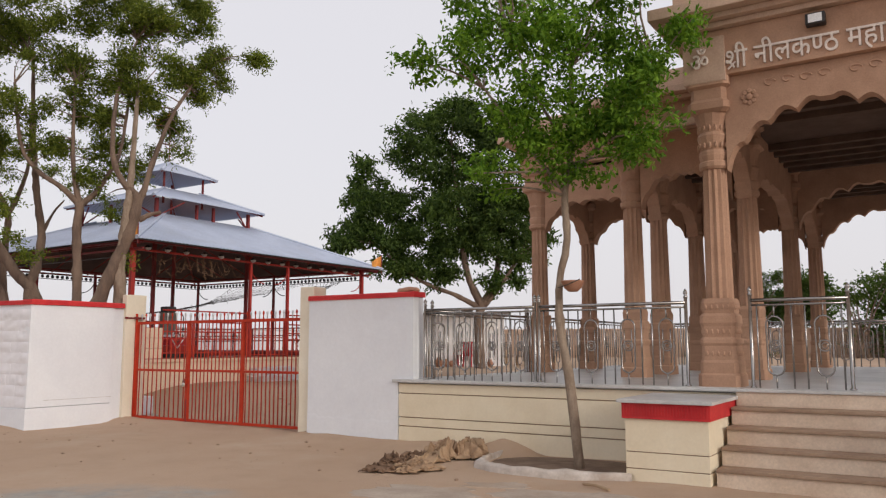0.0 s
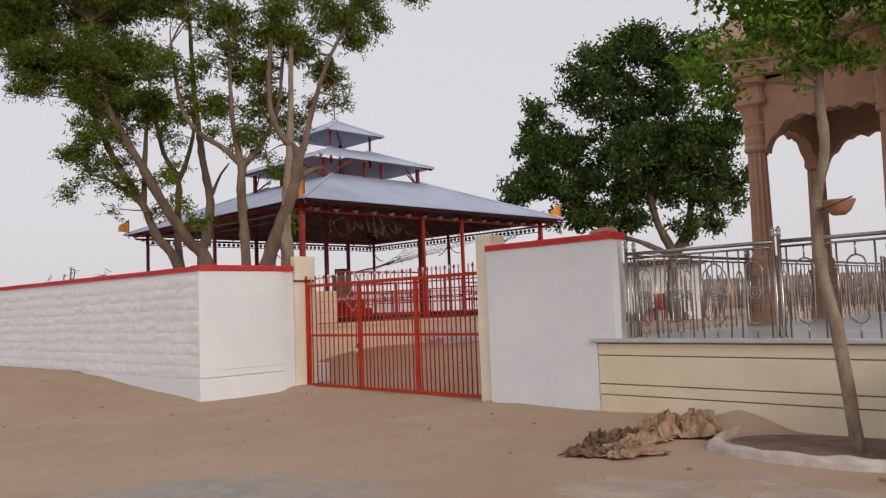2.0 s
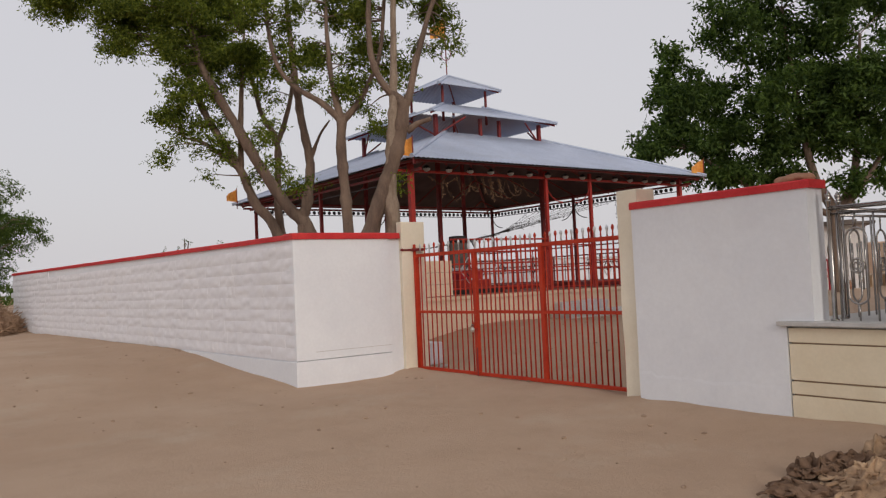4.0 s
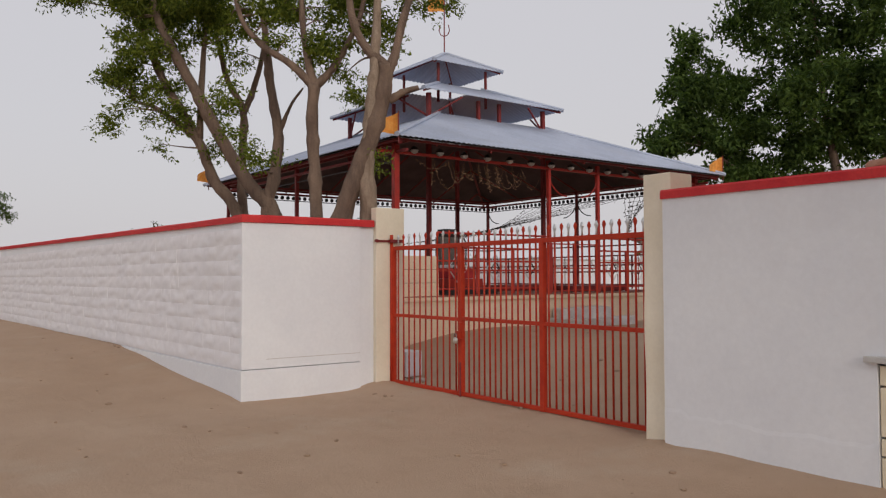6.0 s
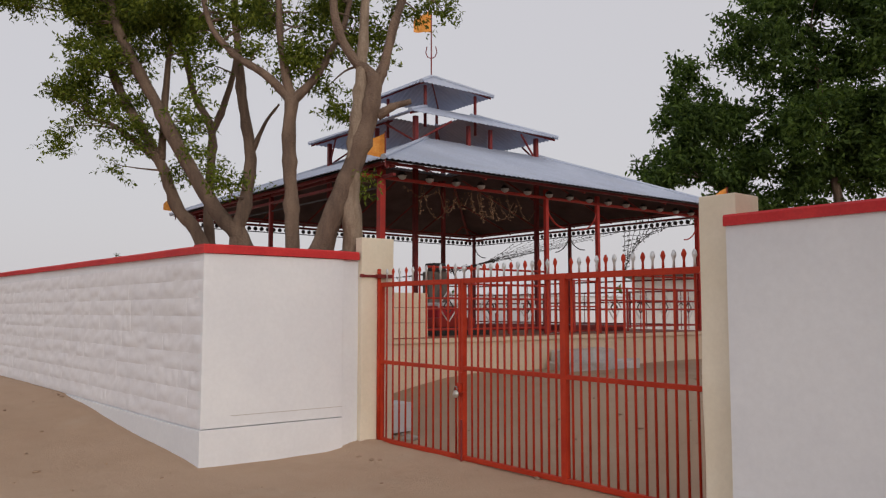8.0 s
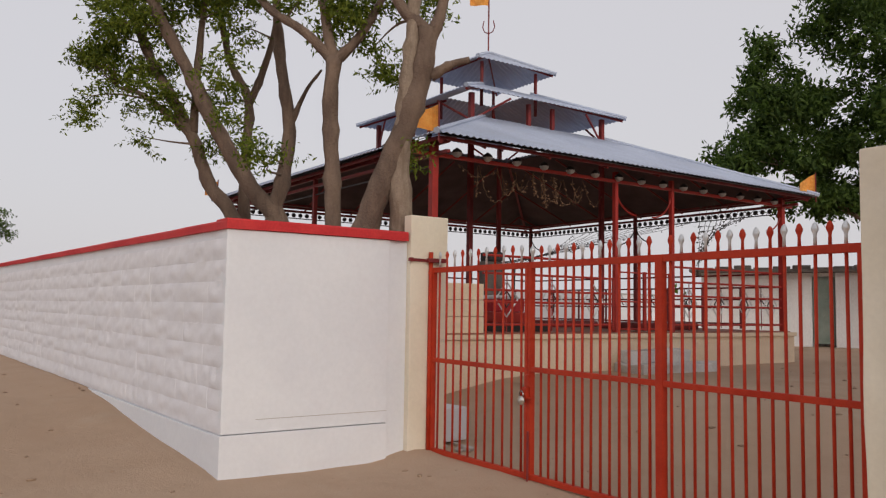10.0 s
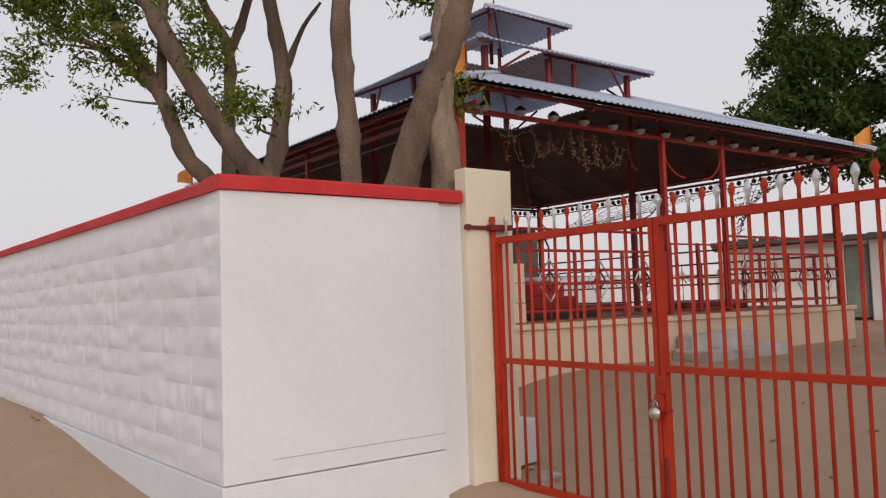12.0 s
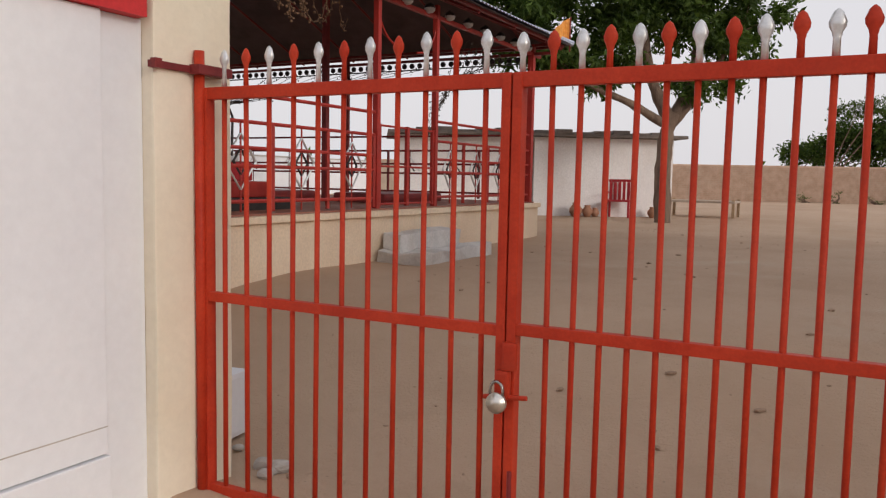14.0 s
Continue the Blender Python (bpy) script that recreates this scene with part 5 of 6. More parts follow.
neem("neem_tree", "many-stemmed neem tree spreading over the long white wall",
     [([(-15.25, 9.64, GZ), (-15.29, 9.58, 1.62), (-15.33, 9.52, 2.4), (-15.58, 9.2, 2.88), (-15.88, 8.82, 3.66), (-16.13, 8.48, 4.46), (-16.35, 8.19, 5.12), (-16.51, 7.99, 5.77), (-16.76, 7.85, 7.22)], 0.144, 0.042),
      ([(-15.31, 9.53, 1.62), (-15.4, 9.43, 2.44), (-15.34, 9.51, 2.93), (-15.3, 9.57, 3.58), (-15.38, 9.46, 4.47), (-15.41, 9.41, 5.05), (-15.45, 9.36, 5.77), (-15.53, 9.31, 7.22)], 0.108, 0.036),
      ([(-15.3, 9.57, 3.61), (-15.18, 9.71, 4.06), (-15.06, 9.87, 4.35)], 0.036, 0.014),
      ([(-15.64, 9.53, 0.95), (-16.02, 9.17, 2.47), (-16.23, 8.9, 2.96), (-16.38, 8.7, 3.59), (-16.66, 8.33, 4.38), (-16.85, 8.1, 4.98), (-16.98, 7.93, 5.56), (-17.32, 7.52, 6.88)], 0.102, 0.036),
      ([(-16.38, 8.7, 3.59), (-16.58, 8.43, 3.88), (-16.82, 8.14, 4.14), (-17, 7.91, 4.22)], 0.06, 0.018),
      ([(-16.37, 8.71, 3.63), (-16.36, 8.74, 4.55), (-16.33, 8.78, 5.4), (-16.29, 8.83, 6.1)], 0.06, 0.024),
      ([(-15.98, 9.64, 0.95), (-16.32, 9.43, 2.5), (-16.33, 9.41, 3.37), (-16.33, 9.42, 4.14), (-16.48, 9.21, 4.66), (-16.56, 9.11, 5.18), (-16.65, 8.99, 5.87)], 0.084, 0.03),
      ([(-16.33, 9.42, 4.08), (-16.22, 9.57, 4.57), (-16.13, 9.69, 5.27), (-16.09, 9.64, 6.32)], 0.054, 0.024)],
     CROWN_LOW + CROWN_HIGH * 2, 780, 13, BARK, LEAF_NEEM, group="trees behind the wall")
neem("shade_tree", "large dense dark green tree standing in the sandy yard",
     [([(-14.3, 25.8, 0.4), (-14.35, 25.8, 1.6), (-14.3, 25.8, 2.5), (-14.2, 25.9, 3.0)], 0.19, 0.16),
      ([(-14.25, 25.85, 2.7), (-15.0, 25.2, 3.2), (-16.0, 24.3, 3.75), (-17.2, 23.2, 5.0)], 0.105, 0.04),
      ([(-14.2, 25.9, 2.9), (-13.9, 26.3, 3.8), (-13.8, 26.5, 5.5), (-13.6, 26.6, 8.0)], 0.15, 0.04),
      ([(-14.25, 25.85, 2.8), (-14.7, 25.6, 4.0), (-15.0, 25.5, 6.0), (-15.2, 25.3, 9.0)], 0.16, 0.04),
      ([(-14.2, 25.9, 2.8), (-13.65, 26.3, 3.6), (-13.1, 26.9, 4.8)], 0.13, 0.04)],
     [(-18.0, 22.6, 5.5, 0.85), (-17.3, 23.3, 6.8, 1.1), (-16.0, 24.5, 8.8, 1.3), (-16.3, 24.2, 6.1, 1.5), (-15.0, 25.5, 9.9, 1.3), (-14.8, 25.6, 7.4, 1.8), (-13.7, 26.6, 9.2, 1.5), (-13.8, 26.6, 6.0, 1.4), (-15.3, 25.1, 4.9, 1.0), (-17.6, 22.9, 7.7, 0.5),
      (-13.1, 27.2, 7.2, 1.2), (-16.6, 24.0, 4.6, 0.8), (-12.8, 27.2, 5.0, 0.8), (-16.2, 24.4, 4.3, 0.7), (-15.4, 25.0, 4.2, 0.6), (-14.6, 25.7, 5.4, 1.2), (-13.4, 26.6, 4.6, 0.6), (-17.4, 23.2, 5.0, 0.8), (-13.9, 26.2, 3.6, 0.45), (-16.9, 23.6, 4.1, 0.6), (-18.3, 22.4, 4.9, 0.5), (-15.6, 24.7, 3.75, 0.35), (-13.2, 26.7, 3.9, 0.4)], 250, 21, BARK, LEAF_DARK, leaf=0.17, width=0.2, spray=13, step=40, tight=0.7)
SAPLING_SIDE = [(-2.48, 8.45, 3.55, 0.21), (-2.74, 8.45, 3.39, 0.18), (-3.01, 8.45, 3.25, 0.15), (-3.44, 8.45, 3.43, 0.19), (-4.11, 8.45, 3.18, 0.1), (-2.31, 8.45, 3.86, 0.18), (-3.76, 8.45, 3.61, 0.17), (-2.64, 8.45, 3.87, 0.22), (-3.24, 8.45, 3.74, 0.21), (-4.46, 8.45, 3.49, 0.11), (-2.4, 8.45, 4.29, 0.21)]
sap = neem("sapling_tree", "young slim leaning tree with bright green leaves in a pit",
     [([(-3.3, 8.62, -0.05), (-3.38, 8.57, 0.95), (-3.46, 8.52, 1.56), (-3.46, 8.52, 2.06), (-3.38, 8.57, 2.56), (-3.39, 8.56, 3.07), (-3.32, 8.61, 3.66), (-3.3, 8.6, 4.6)], 0.056, 0.028),
      ([(-3.38, 8.57, 3.1), (-3.7, 8.3, 3.6), (-4.1, 7.95, 4.3)], 0.03, 0.012), ([(-3.34, 8.6, 3.3), (-2.9, 8.8, 3.8), (-2.4, 9.0, 4.5)], 0.03, 0.012), ([(-3.32, 8.6, 3.6), (-3.6, 8.3, 4.2), (-3.8, 8.1, 4.9)], 0.025, 0.01)],
     [(-4.6, 7.6, 4.6, 0.28), (-4.1, 7.9, 4.8, 0.42), (-3.6, 8.2, 4.95, 0.45), (-3.1, 8.6, 4.9, 0.5), (-2.5, 8.9, 4.85, 0.42), (-2.25, 9.05, 4.9, 0.25), (-4.0, 8.0, 4.3, 0.35), (-3.5, 8.3, 4.3, 0.5), (-2.9, 8.7, 4.3, 0.5), (-2.55, 8.9, 4.3, 0.3),
      (-3.8, 8.1, 3.8, 0.35), (-3.3, 8.4, 3.7, 0.42), (-2.9, 8.7, 3.75, 0.36), (-4.0, 8.0, 3.3, 0.25), (-3.3, 8.45, 3.3, 0.24), (-2.6, 8.9, 3.6, 0.24), (-3.4, 8.4, 5.6, 0.7), (-2.8, 8.7, 5.5, 0.55), (-4.0, 8.0, 5.4, 0.5)] + SAPLING_SIDE,
     560, 33, BARK_PALE, LEAF_BRIGHT, leaf=0.075, width=0.22, spray=13, step=24, tight=1.05)
sap.location += Vector((-0.07, 0.17, 0))
bowl = thing("bird_bowl", -3.27, 8.42, 1.95, "terracotta bird water bowl fixed to the young tree", "bowl")
part("bowl", lathe(bmesh.new(), -3.25, 8.40, [(0.05, 1.955), (0.09, 1.99), (0.125, 2.06), (0.13, 2.075), (0.115, 2.07), (0.08, 2.005), (0.02, 1.985)], 16), TERRACOTTA, bowl, smooth=True)
bowl.location += Vector((-0.07, 0.17, 0))
part("wire", tube(bmesh.new(), [(-3.46, 8.5, 2.0), (-3.35, 8.45, 2.02), (-3.14, 8.34, 2.07)], 0.006, 5), CHAIN, bowl)


def thorn_bush(name, label, blobs, per, seed, leaf, stems, mat=None, category="bush", sprays=10):
    x, y, z, r = blobs[0]
    gz = height(x, y)
    t = thing(name, x, y, gz, label, category)
    g = random.Random(seed)
    cs = clumps(blobs, per, seed, 0.95)
    nodes = []
    for _ in range(stems):
        a, l = g.uniform(0, 6.28), g.uniform(0.5, 1)
        top = Vector(cs[g.randrange(len(cs))])
        pts = [(x + 0.3 * math.cos(a), y + 0.3 * math.sin(a), gz - 0.05), (x + (top.x - x) * 0.35, y + (top.y - y) * 0.35, gz + (top.z - gz) * 0.5), tuple(top)]
        part("stem", limb(pts, 0.07, 0.015, None, 6), BARK, t, smooth=True)
        nodes += wavy(pts, 1, 1)[0][2:]
    part("branchwork", branchlets(cs, nodes, 9, seed, 0.01), BARK, t)
    crown("crown", t, cs, sprays, leaf, 0.2, seed, mat or LEAF_BUSH, 0.05, "feathery green foliage")


thorn_bush("thorn_bush", "tall feathery green thorn bush beyond the white wall",
           [(-37.5, 4.0, 3.33, 2.0), (-36.6, 5.4, 4.10, 1.9), (-37.0, 2.0, 3.07, 1.9), (-35.8, 6.6, 3.07, 1.5), (-38.0, 3.2, 5.38, 1.6), (-37.0, 5.2, 6.14, 1.4), (-36.4, 6.8, 5.12, 1.1), (-36.5, 0.4, 2.43, 1.6), (-38.5, 1.0, 4.61, 1.6), (-36.0, 3.6, 1.79, 1.3), (-35.4, 7.7, 3.84, 0.9), (-35.0, 1.6, 1.3, 1.2), (-34.6, 3.4, 1.0, 0.9), (-34.8, -0.4, 1.2, 1.2), (-36.5, 3.0, 1.2, 1.4), (-37.0, -1.0, 1.4, 1.7), (-35.6, 5.4, 1.3, 1.2), (-36.6, 1.2, 2.6, 1.6)], 300, 41, 0.1, 26, sprays=18)
thorn_bush("thorn_bush", "low green scrub beside the track", [(-38, -3, 1.8, 2.2), (-39, -6, 2.4, 2.4), (-37.5, 0, 2.2, 1.8)], 60, 43, 0.2, 12)
thorn_bush("thorn_bush", "thin wispy shrub showing above the white wall", [(-27.4, 11.2, 2.9, 0.35), (-27.6, 11.4, 2.4, 0.3)], 80, 45, 0.07, 4)
thorn_bush("thorn_bush", "thin wispy shrub showing above the white wall", [(-26.5, 11.9, 2.75, 0.3), (-26.4, 12.0, 2.3, 0.25)], 80, 46, 0.07, 4)
thorn_bush("far_tree", "round green tree beyond the brick boundary wall", [(-2.5, 52, 3.0, 2.6), (-0.5, 53, 3.6, 2.8), (1.8, 54, 3.2, 2.6), (4, 54, 3.8, 3.0), (-1.0, 53, 5.0, 1.6)], 60, 47, 0.28, 16, LEAF_DARK, "tree")
thorn_bush("far_tree", "flat-topped acacia tree beyond the brick boundary wall", [(-3.8, 50, 4.3, 0.8), (-3.0, 50, 4.7, 0.7), (-4.6, 50, 3.9, 0.6), (-2.2, 50.5, 4.9, 0.6)], 120, 48, 0.16, 6, LEAF_BUSH, "tree")
thorn_bush("far_tree", "green tree seen between the temple columns", [(6.5, 38, 2.4, 2.2), (8.5, 39, 3.0, 2.6), (11, 40, 3.0, 2.6), (4.6, 37.5, 1.8, 1.2)], 60, 49, 0.25, 14, LEAF_BUSH, "tree")
thorn_bush("far_tree", "dark green tree rising behind the brick boundary wall", [(-15.1, 67.2, 3.8, 0.94), (-13.5, 67.3, 4, 1.28), (-11.8, 67.4, 4.3, 1.62), (-9.8, 67.4, 4.4, 1.92), (-8.2, 67.4, 4.8, 2.14)], 130, 71, 0.28, 12, LEAF_DARK, "tree")
thorn_bush("far_tree", "wispy flat-topped acacia tree behind the brick boundary wall", [(-12.8, 65.4, 6.2, 0.5), (-11.5, 65.4, 6.3, 0.62), (-10.3, 65.4, 6.4, 0.74), (-9, 65.4, 6.3, 0.74)], 200, 72, 0.17, 3, LEAF_BUSH, "tree")
# far scrub along the horizon: uncountable
g = random.Random(5)
pts = []
for k in range(900):
    a = radians(g.uniform(20, 175))
    d = g.uniform(120, 170)
    x, y = d * math.cos(a), d * math.sin(a)
    pts.append((x, y, height(x, y) + abs(g.gauss(0, 1.1)) + 0.2))
v, f = leaf_mesh("far_scrub", pts, 14, 0.9, 0.35, 51, 0.0)
me = bpy.data.meshes.new("far_scrub")
me.from_pydata(v.tolist(), [], f)
me.materials.append(LEAF_BUSH)
tagged(new("far_scrub", me), "low grey-green scrub along the horizon", "scrub", kind="stuff")

# dry brush heap at the end of the wall
g = random.Random(15)
bm = bmesh.new()
for k in range(2200):
    a, r = g.uniform(0, 6.28), math.sqrt(g.random())
    x, y = -31.5 + 2.2 * r * math.cos(a), 5.75 + 1.6 * r * math.sin(a)
    z = height(x, y) + (1 - r ** 1.6) * 1.4 * g.uniform(0.3, 1)
    d = Vector((g.gauss(0, 1), g.gauss(0, 1), g.gauss(0, 0.6))).normalized() * g.uniform(0.2, 0.55)
    p = Vector((x, y, z))
    tube(bm, [p - d, p + Vector((0, 0, 0.04)), p + d], g.uniform(0.006, 0.016), 3, cap=False)
r = bmesh.ops.create_icosphere(bm, subdivisions=3, radius=1, matrix=pose(-31.5, 5.75, 0.4) @ Matrix.Diagonal((2.0, 1.45, 0.78, 1)))
for vtx in r["verts"]:
    vtx.co += vtx.normal * 0.25 * noise.noise(vtx.co * 2)
tagged(whole("brush_heap", bm, BRUSH, "heap of dry brown thorn brush at the wall end", "brush heap"), kind="stuff")

# ---- hut and boundary wall in the yard ----
hut = thing("hut", -17.0, 28.0, 0.6, "small whitewashed flat-roofed hut with a grey-green door", "hut")
hx, hy, ht = -18.15, 26.25, 33.0
HM = pose(hx, hy, 0, 0, 0, ht)


def hut_part(name, x0, x1, y0, y1, z0, z1, mat, label="", bevel=0.01, parent=None):
    bm = boxed(x0, x1, y0, y1, z0, z1, bevel)
    bmesh.ops.transform(bm, matrix=HM, verts=bm.verts)
    return part(name, bm, mat, parent or hut, label)


hut_part("wall", 0.45, 4.1, 0, 3.0, 0.2, 2.55, HUT_WHITE)
hut_part("wall", -3.0, -0.12, 0.1, 3.0, 0.2, 2.55, HUT_WHITE)
hut_part("wall", -0.118, 0.448, 0.1, 3.0, 2.45, 2.55, HUT_WHITE)
hut_part("wall", -0.118, 0.448, 0.6, 3.0, 0.2, 2.448, HUT_WHITE)
d = hut_part("door", -0.1, 0.43, 0.12, 0.17, 0.62, 2.44, DOOR_GREEN, "grey-green panelled door")
for z in (0.75, 1.35, 1.95):
    hut_part("panel", -0.02, 0.35, 0.1, 0.122, z, z + 0.45, DOOR_GREEN, parent=d)
hut_part("roof", -3.3, 4.35, -0.35, 3.2, 2.56, 2.64, ROOF_SLATE, "thin dark stone slab roof with overhang", 0.015)
for k in range(14):
    x = -3.1 + k * 0.5
    hut_part("roof_stone", x, x + 0.44, -0.33 + 0.03 * math.sin(k * 3), 0.5, 2.643, 2.68 + 0.03 * (k % 3), ROOF_SLATE, bevel=0.012)


def in_hut(x, y, z):
    return HM @ Vector((x, y, z))


p = in_hut(2.6, -0.35, 0)
gz = height(p.x, p.y)
chair = thing("chair", p.x, p.y, gz, "red plastic chair leaning at the hut wall", "chair")
for dx, dy in ((-0.3, -0.2), (0.3, -0.2), (-0.3, 0.2), (0.3, 0.2)):
    part("leg", boxed(p.x + dx - 0.025, p.x + dx + 0.025, p.y + dy - 0.025, p.y + dy + 0.025, gz, gz + 0.4, 0.004), RED_CLOTH, chair)
part("seat", boxed(p.x - 0.34, p.x + 0.34, p.y - 0.25, p.y + 0.25, gz + 0.4, gz + 0.45, 0.012), RED_CLOTH, chair)
for k in range(6):
    part("back_slat", boxed(p.x - 0.32 + k * 0.115, p.x - 0.25 + k * 0.115, p.y + 0.2, p.y + 0.235, gz + 0.45, gz + 0.9, 0.006), RED_CLOTH, chair)
part("top_rail", boxed(p.x - 0.34, p.x + 0.34, p.y + 0.195, p.y + 0.24, gz + 0.902, gz + 0.97, 0.01), RED_CLOTH, chair)
for dx in (-0.34, 0.3):
    part("armrest", boxed(p.x + dx, p.x + dx + 0.04, p.y - 0.24, p.y + 0.19, gz + 0.62, gz + 0.655, 0.008), RED_CLOTH, chair)
for k, (dx, s) in enumerate(((1.5, 0.17), (1.8, 0.14), (3.5, 0.13), (2.0, 0.11))):
    p = in_hut(dx, -0.3, 0)
    gz = height(p.x, p.y)
    whole("clay_pot", lathe(bmesh.new(), p.x, p.y, [(s * 0.5, gz - 0.01), (s, gz + s * 0.8), (s * 0.95, gz + s * 1.3), (s * 0.5, gz + s * 1.8), (s * 0.62, gz + s * 2.1)], 12), TERRACOTTA, "brown clay pot standing by the hut wall", "pot", "pots by the hut", smooth=True)
p = in_hut(5.2, 0.6, 0)
gz = height(p.x, p.y)
cot = thing("cot", p.x, p.y, gz, "pale wooden rope cot standing beside the hut", "cot")
for dx in (-0.85, 0.85):
    for dy in (-0.45, 0.45):
        part("leg", boxed(p.x + dx - 0.035, p.x + dx + 0.035, p.y + dy - 0.035, p.y + dy + 0.035, gz, gz + 0.48, 0.005), STRAW, cot)
part("frame", boxed(p.x - 0.9, p.x + 0.9, p.y - 0.5, p.y + 0.5, gz + 0.38, gz + 0.44, 0.01), PALE_SLAB, cot)

wall_west = thing("wall_west", -32.75, 28, 0.3, "far whitewashed compound wall behind the pavilion", "wall", kind="structure")
part("wall_core", boxed(-32.95, -32.7, 7.6, 60, 0, 2.22, 0.01), WHITE, wall_west)
part("coping", boxed(-32.98, -32.67, 7.6, 60, 2.222, 2.28, 0.01), CONCRETE, wall_west, "grey weathered coping")
brick_wall = thing("wall_brick", -2, 44, 0.6, "long low red brick boundary wall beyond the yard", "wall", kind="structure")
BWA = 22.0
BM = pose(-16.5, 48.0, 0, 0, 0, BWA)
bm = boxed(-17, 60, 0.03, 0.22, 0.0, 2.28)
bmesh.ops.transform(bm, matrix=BM, verts=bm.verts)
part("wall_core", bm, MORTAR, brick_wall)
bm = boxed(-17, 60, -0.005, 0.25, 2.282, 2.36, 0.01)
bmesh.ops.transform(bm, matrix=BM, verts=bm.verts)
part("coping", bm, BRICK, brick_wall)
g = random.Random(8)
far = bmesh.new()
for row in range(19):
    for k in range(110):
        x = -12 + k * 0.25 + (0.125 if row % 2 else 0)
        box(far, x, x + 0.232 + g.uniform(-0.004, 0.004), -g.uniform(0.0, 0.008), 0.03, 0.55 + row * 0.091, 0.55 + row * 0.091 + 0.078)
bmesh.ops.transform(far, matrix=BM, verts=far.verts)
tagged(part("brickwork", far, BRICK, brick_wall, "weathered red bricks"), kind="stuff")
for k in range(5):
    q = BM @ Vector((3.5 + k * 1.6, -0.8, 0))
    thorn_bush("weed", "low dusty green weed at the foot of the brick wall", [(q.x, q.y, height(q.x, q.y) + 0.2, 0.35)], 150, 60 + k, 0.08, 3, category="weed")

# ---- clutter on the ground ----
# whitewashed stone kerb round the tree pit
kerb = thing("tree_pit_kerb", -3.7, 8.7, 0, "pale worn kerb round the planting pit of the young tree", "kerb")
pts = [(-2.66, 8.42), (-3.1, 8.26), (-3.6, 8.2), (-4.05, 8.25), (-4.4, 8.42), (-4.56, 8.75), (-4.62, 9.2), (-4.62, 9.6)]
q, _ = wavy([(x, y, 0.02) for x, y in pts], 1, 1, 8)
bm = bmesh.new()
rings = []
for k, p in enumerate(q):
    d = (q[min(k + 1, len(q) - 1)] - q[max(k - 1, 0)]).normalized()
    side = Vector((-d.y, d.x, 0))
    fat = 1 + 0.25 * noise.noise(p * 4) + 1.1 * math.exp(-((p.x + 4.42) ** 2 + (p.y - 8.45) ** 2) / 0.06)
    rings.append([bm.verts.new(p + side * u * 0.034 * fat * (1 + 0.5 * noise.noise(p * 9 + Vector((u, 0, 0)))) + Vector((0, 0, h * (1 + 0.5 * noise.noise(p * 5 + Vector((0, u, 3))))))) for u, h in ((-1.3, -0.06), (-0.9, 0.03), (-0.45, 0.06), (0.1, 0.06), (0.6, 0.045), (0.95, 0.02), (1.2, -0.06))])
for a, b in zip(rings, rings[1:]):
    for k in range(6):
        bm.faces.new((a[k], a[k + 1], b[k + 1], b[k]))
part("kerb_edge", bm, KERB, kerb, smooth=True)
bm = bmesh.new()
n = 20
ring = [(-3.5 + 1.02 * math.cos(2 * math.pi * k / n), 8.95 + 0.62 * math.sin(2 * math.pi * k / n)) for k in range(n)]
c = bm.verts.new((-3.5, 8.95, 0.035))
vs = [bm.verts.new((x, y, 0.015)) for x, y in ring]
for a, b in zip(vs, vs[1:] + vs[:1]):
    bm.faces.new((c, a, b))
part("soil", bm, SOIL, kerb, "dark soil")
# sand bank against the platform
bm = bmesh.new()
bmesh.ops.create_grid(bm, x_segments=30, y_segments=16, size=1, matrix=pose(-4.75, 9.35, 0) @ Matrix.Diagonal((0.75, 0.5, 1, 1)))
for v in bm.verts:
    u, w = (v.co.x + 4.75) / 0.75, (v.co.y - 9.35) / 0.5
    v.co.z = -0.03 + 0.2 * math.exp(-u * u * 3 - (w - 0.5) ** 2 * 2) + 0.02 * noise.noise(v.co * 6)
whole("sand_bank", bm, GROUND, "low bank of sand against the platform side", "sand", kind="stuff", smooth=True)
# sackcloth
sack = thing("sackcloth", -5.1, 8.6, 0, "crumpled brown sackcloth lying on the sand", "sackcloth")


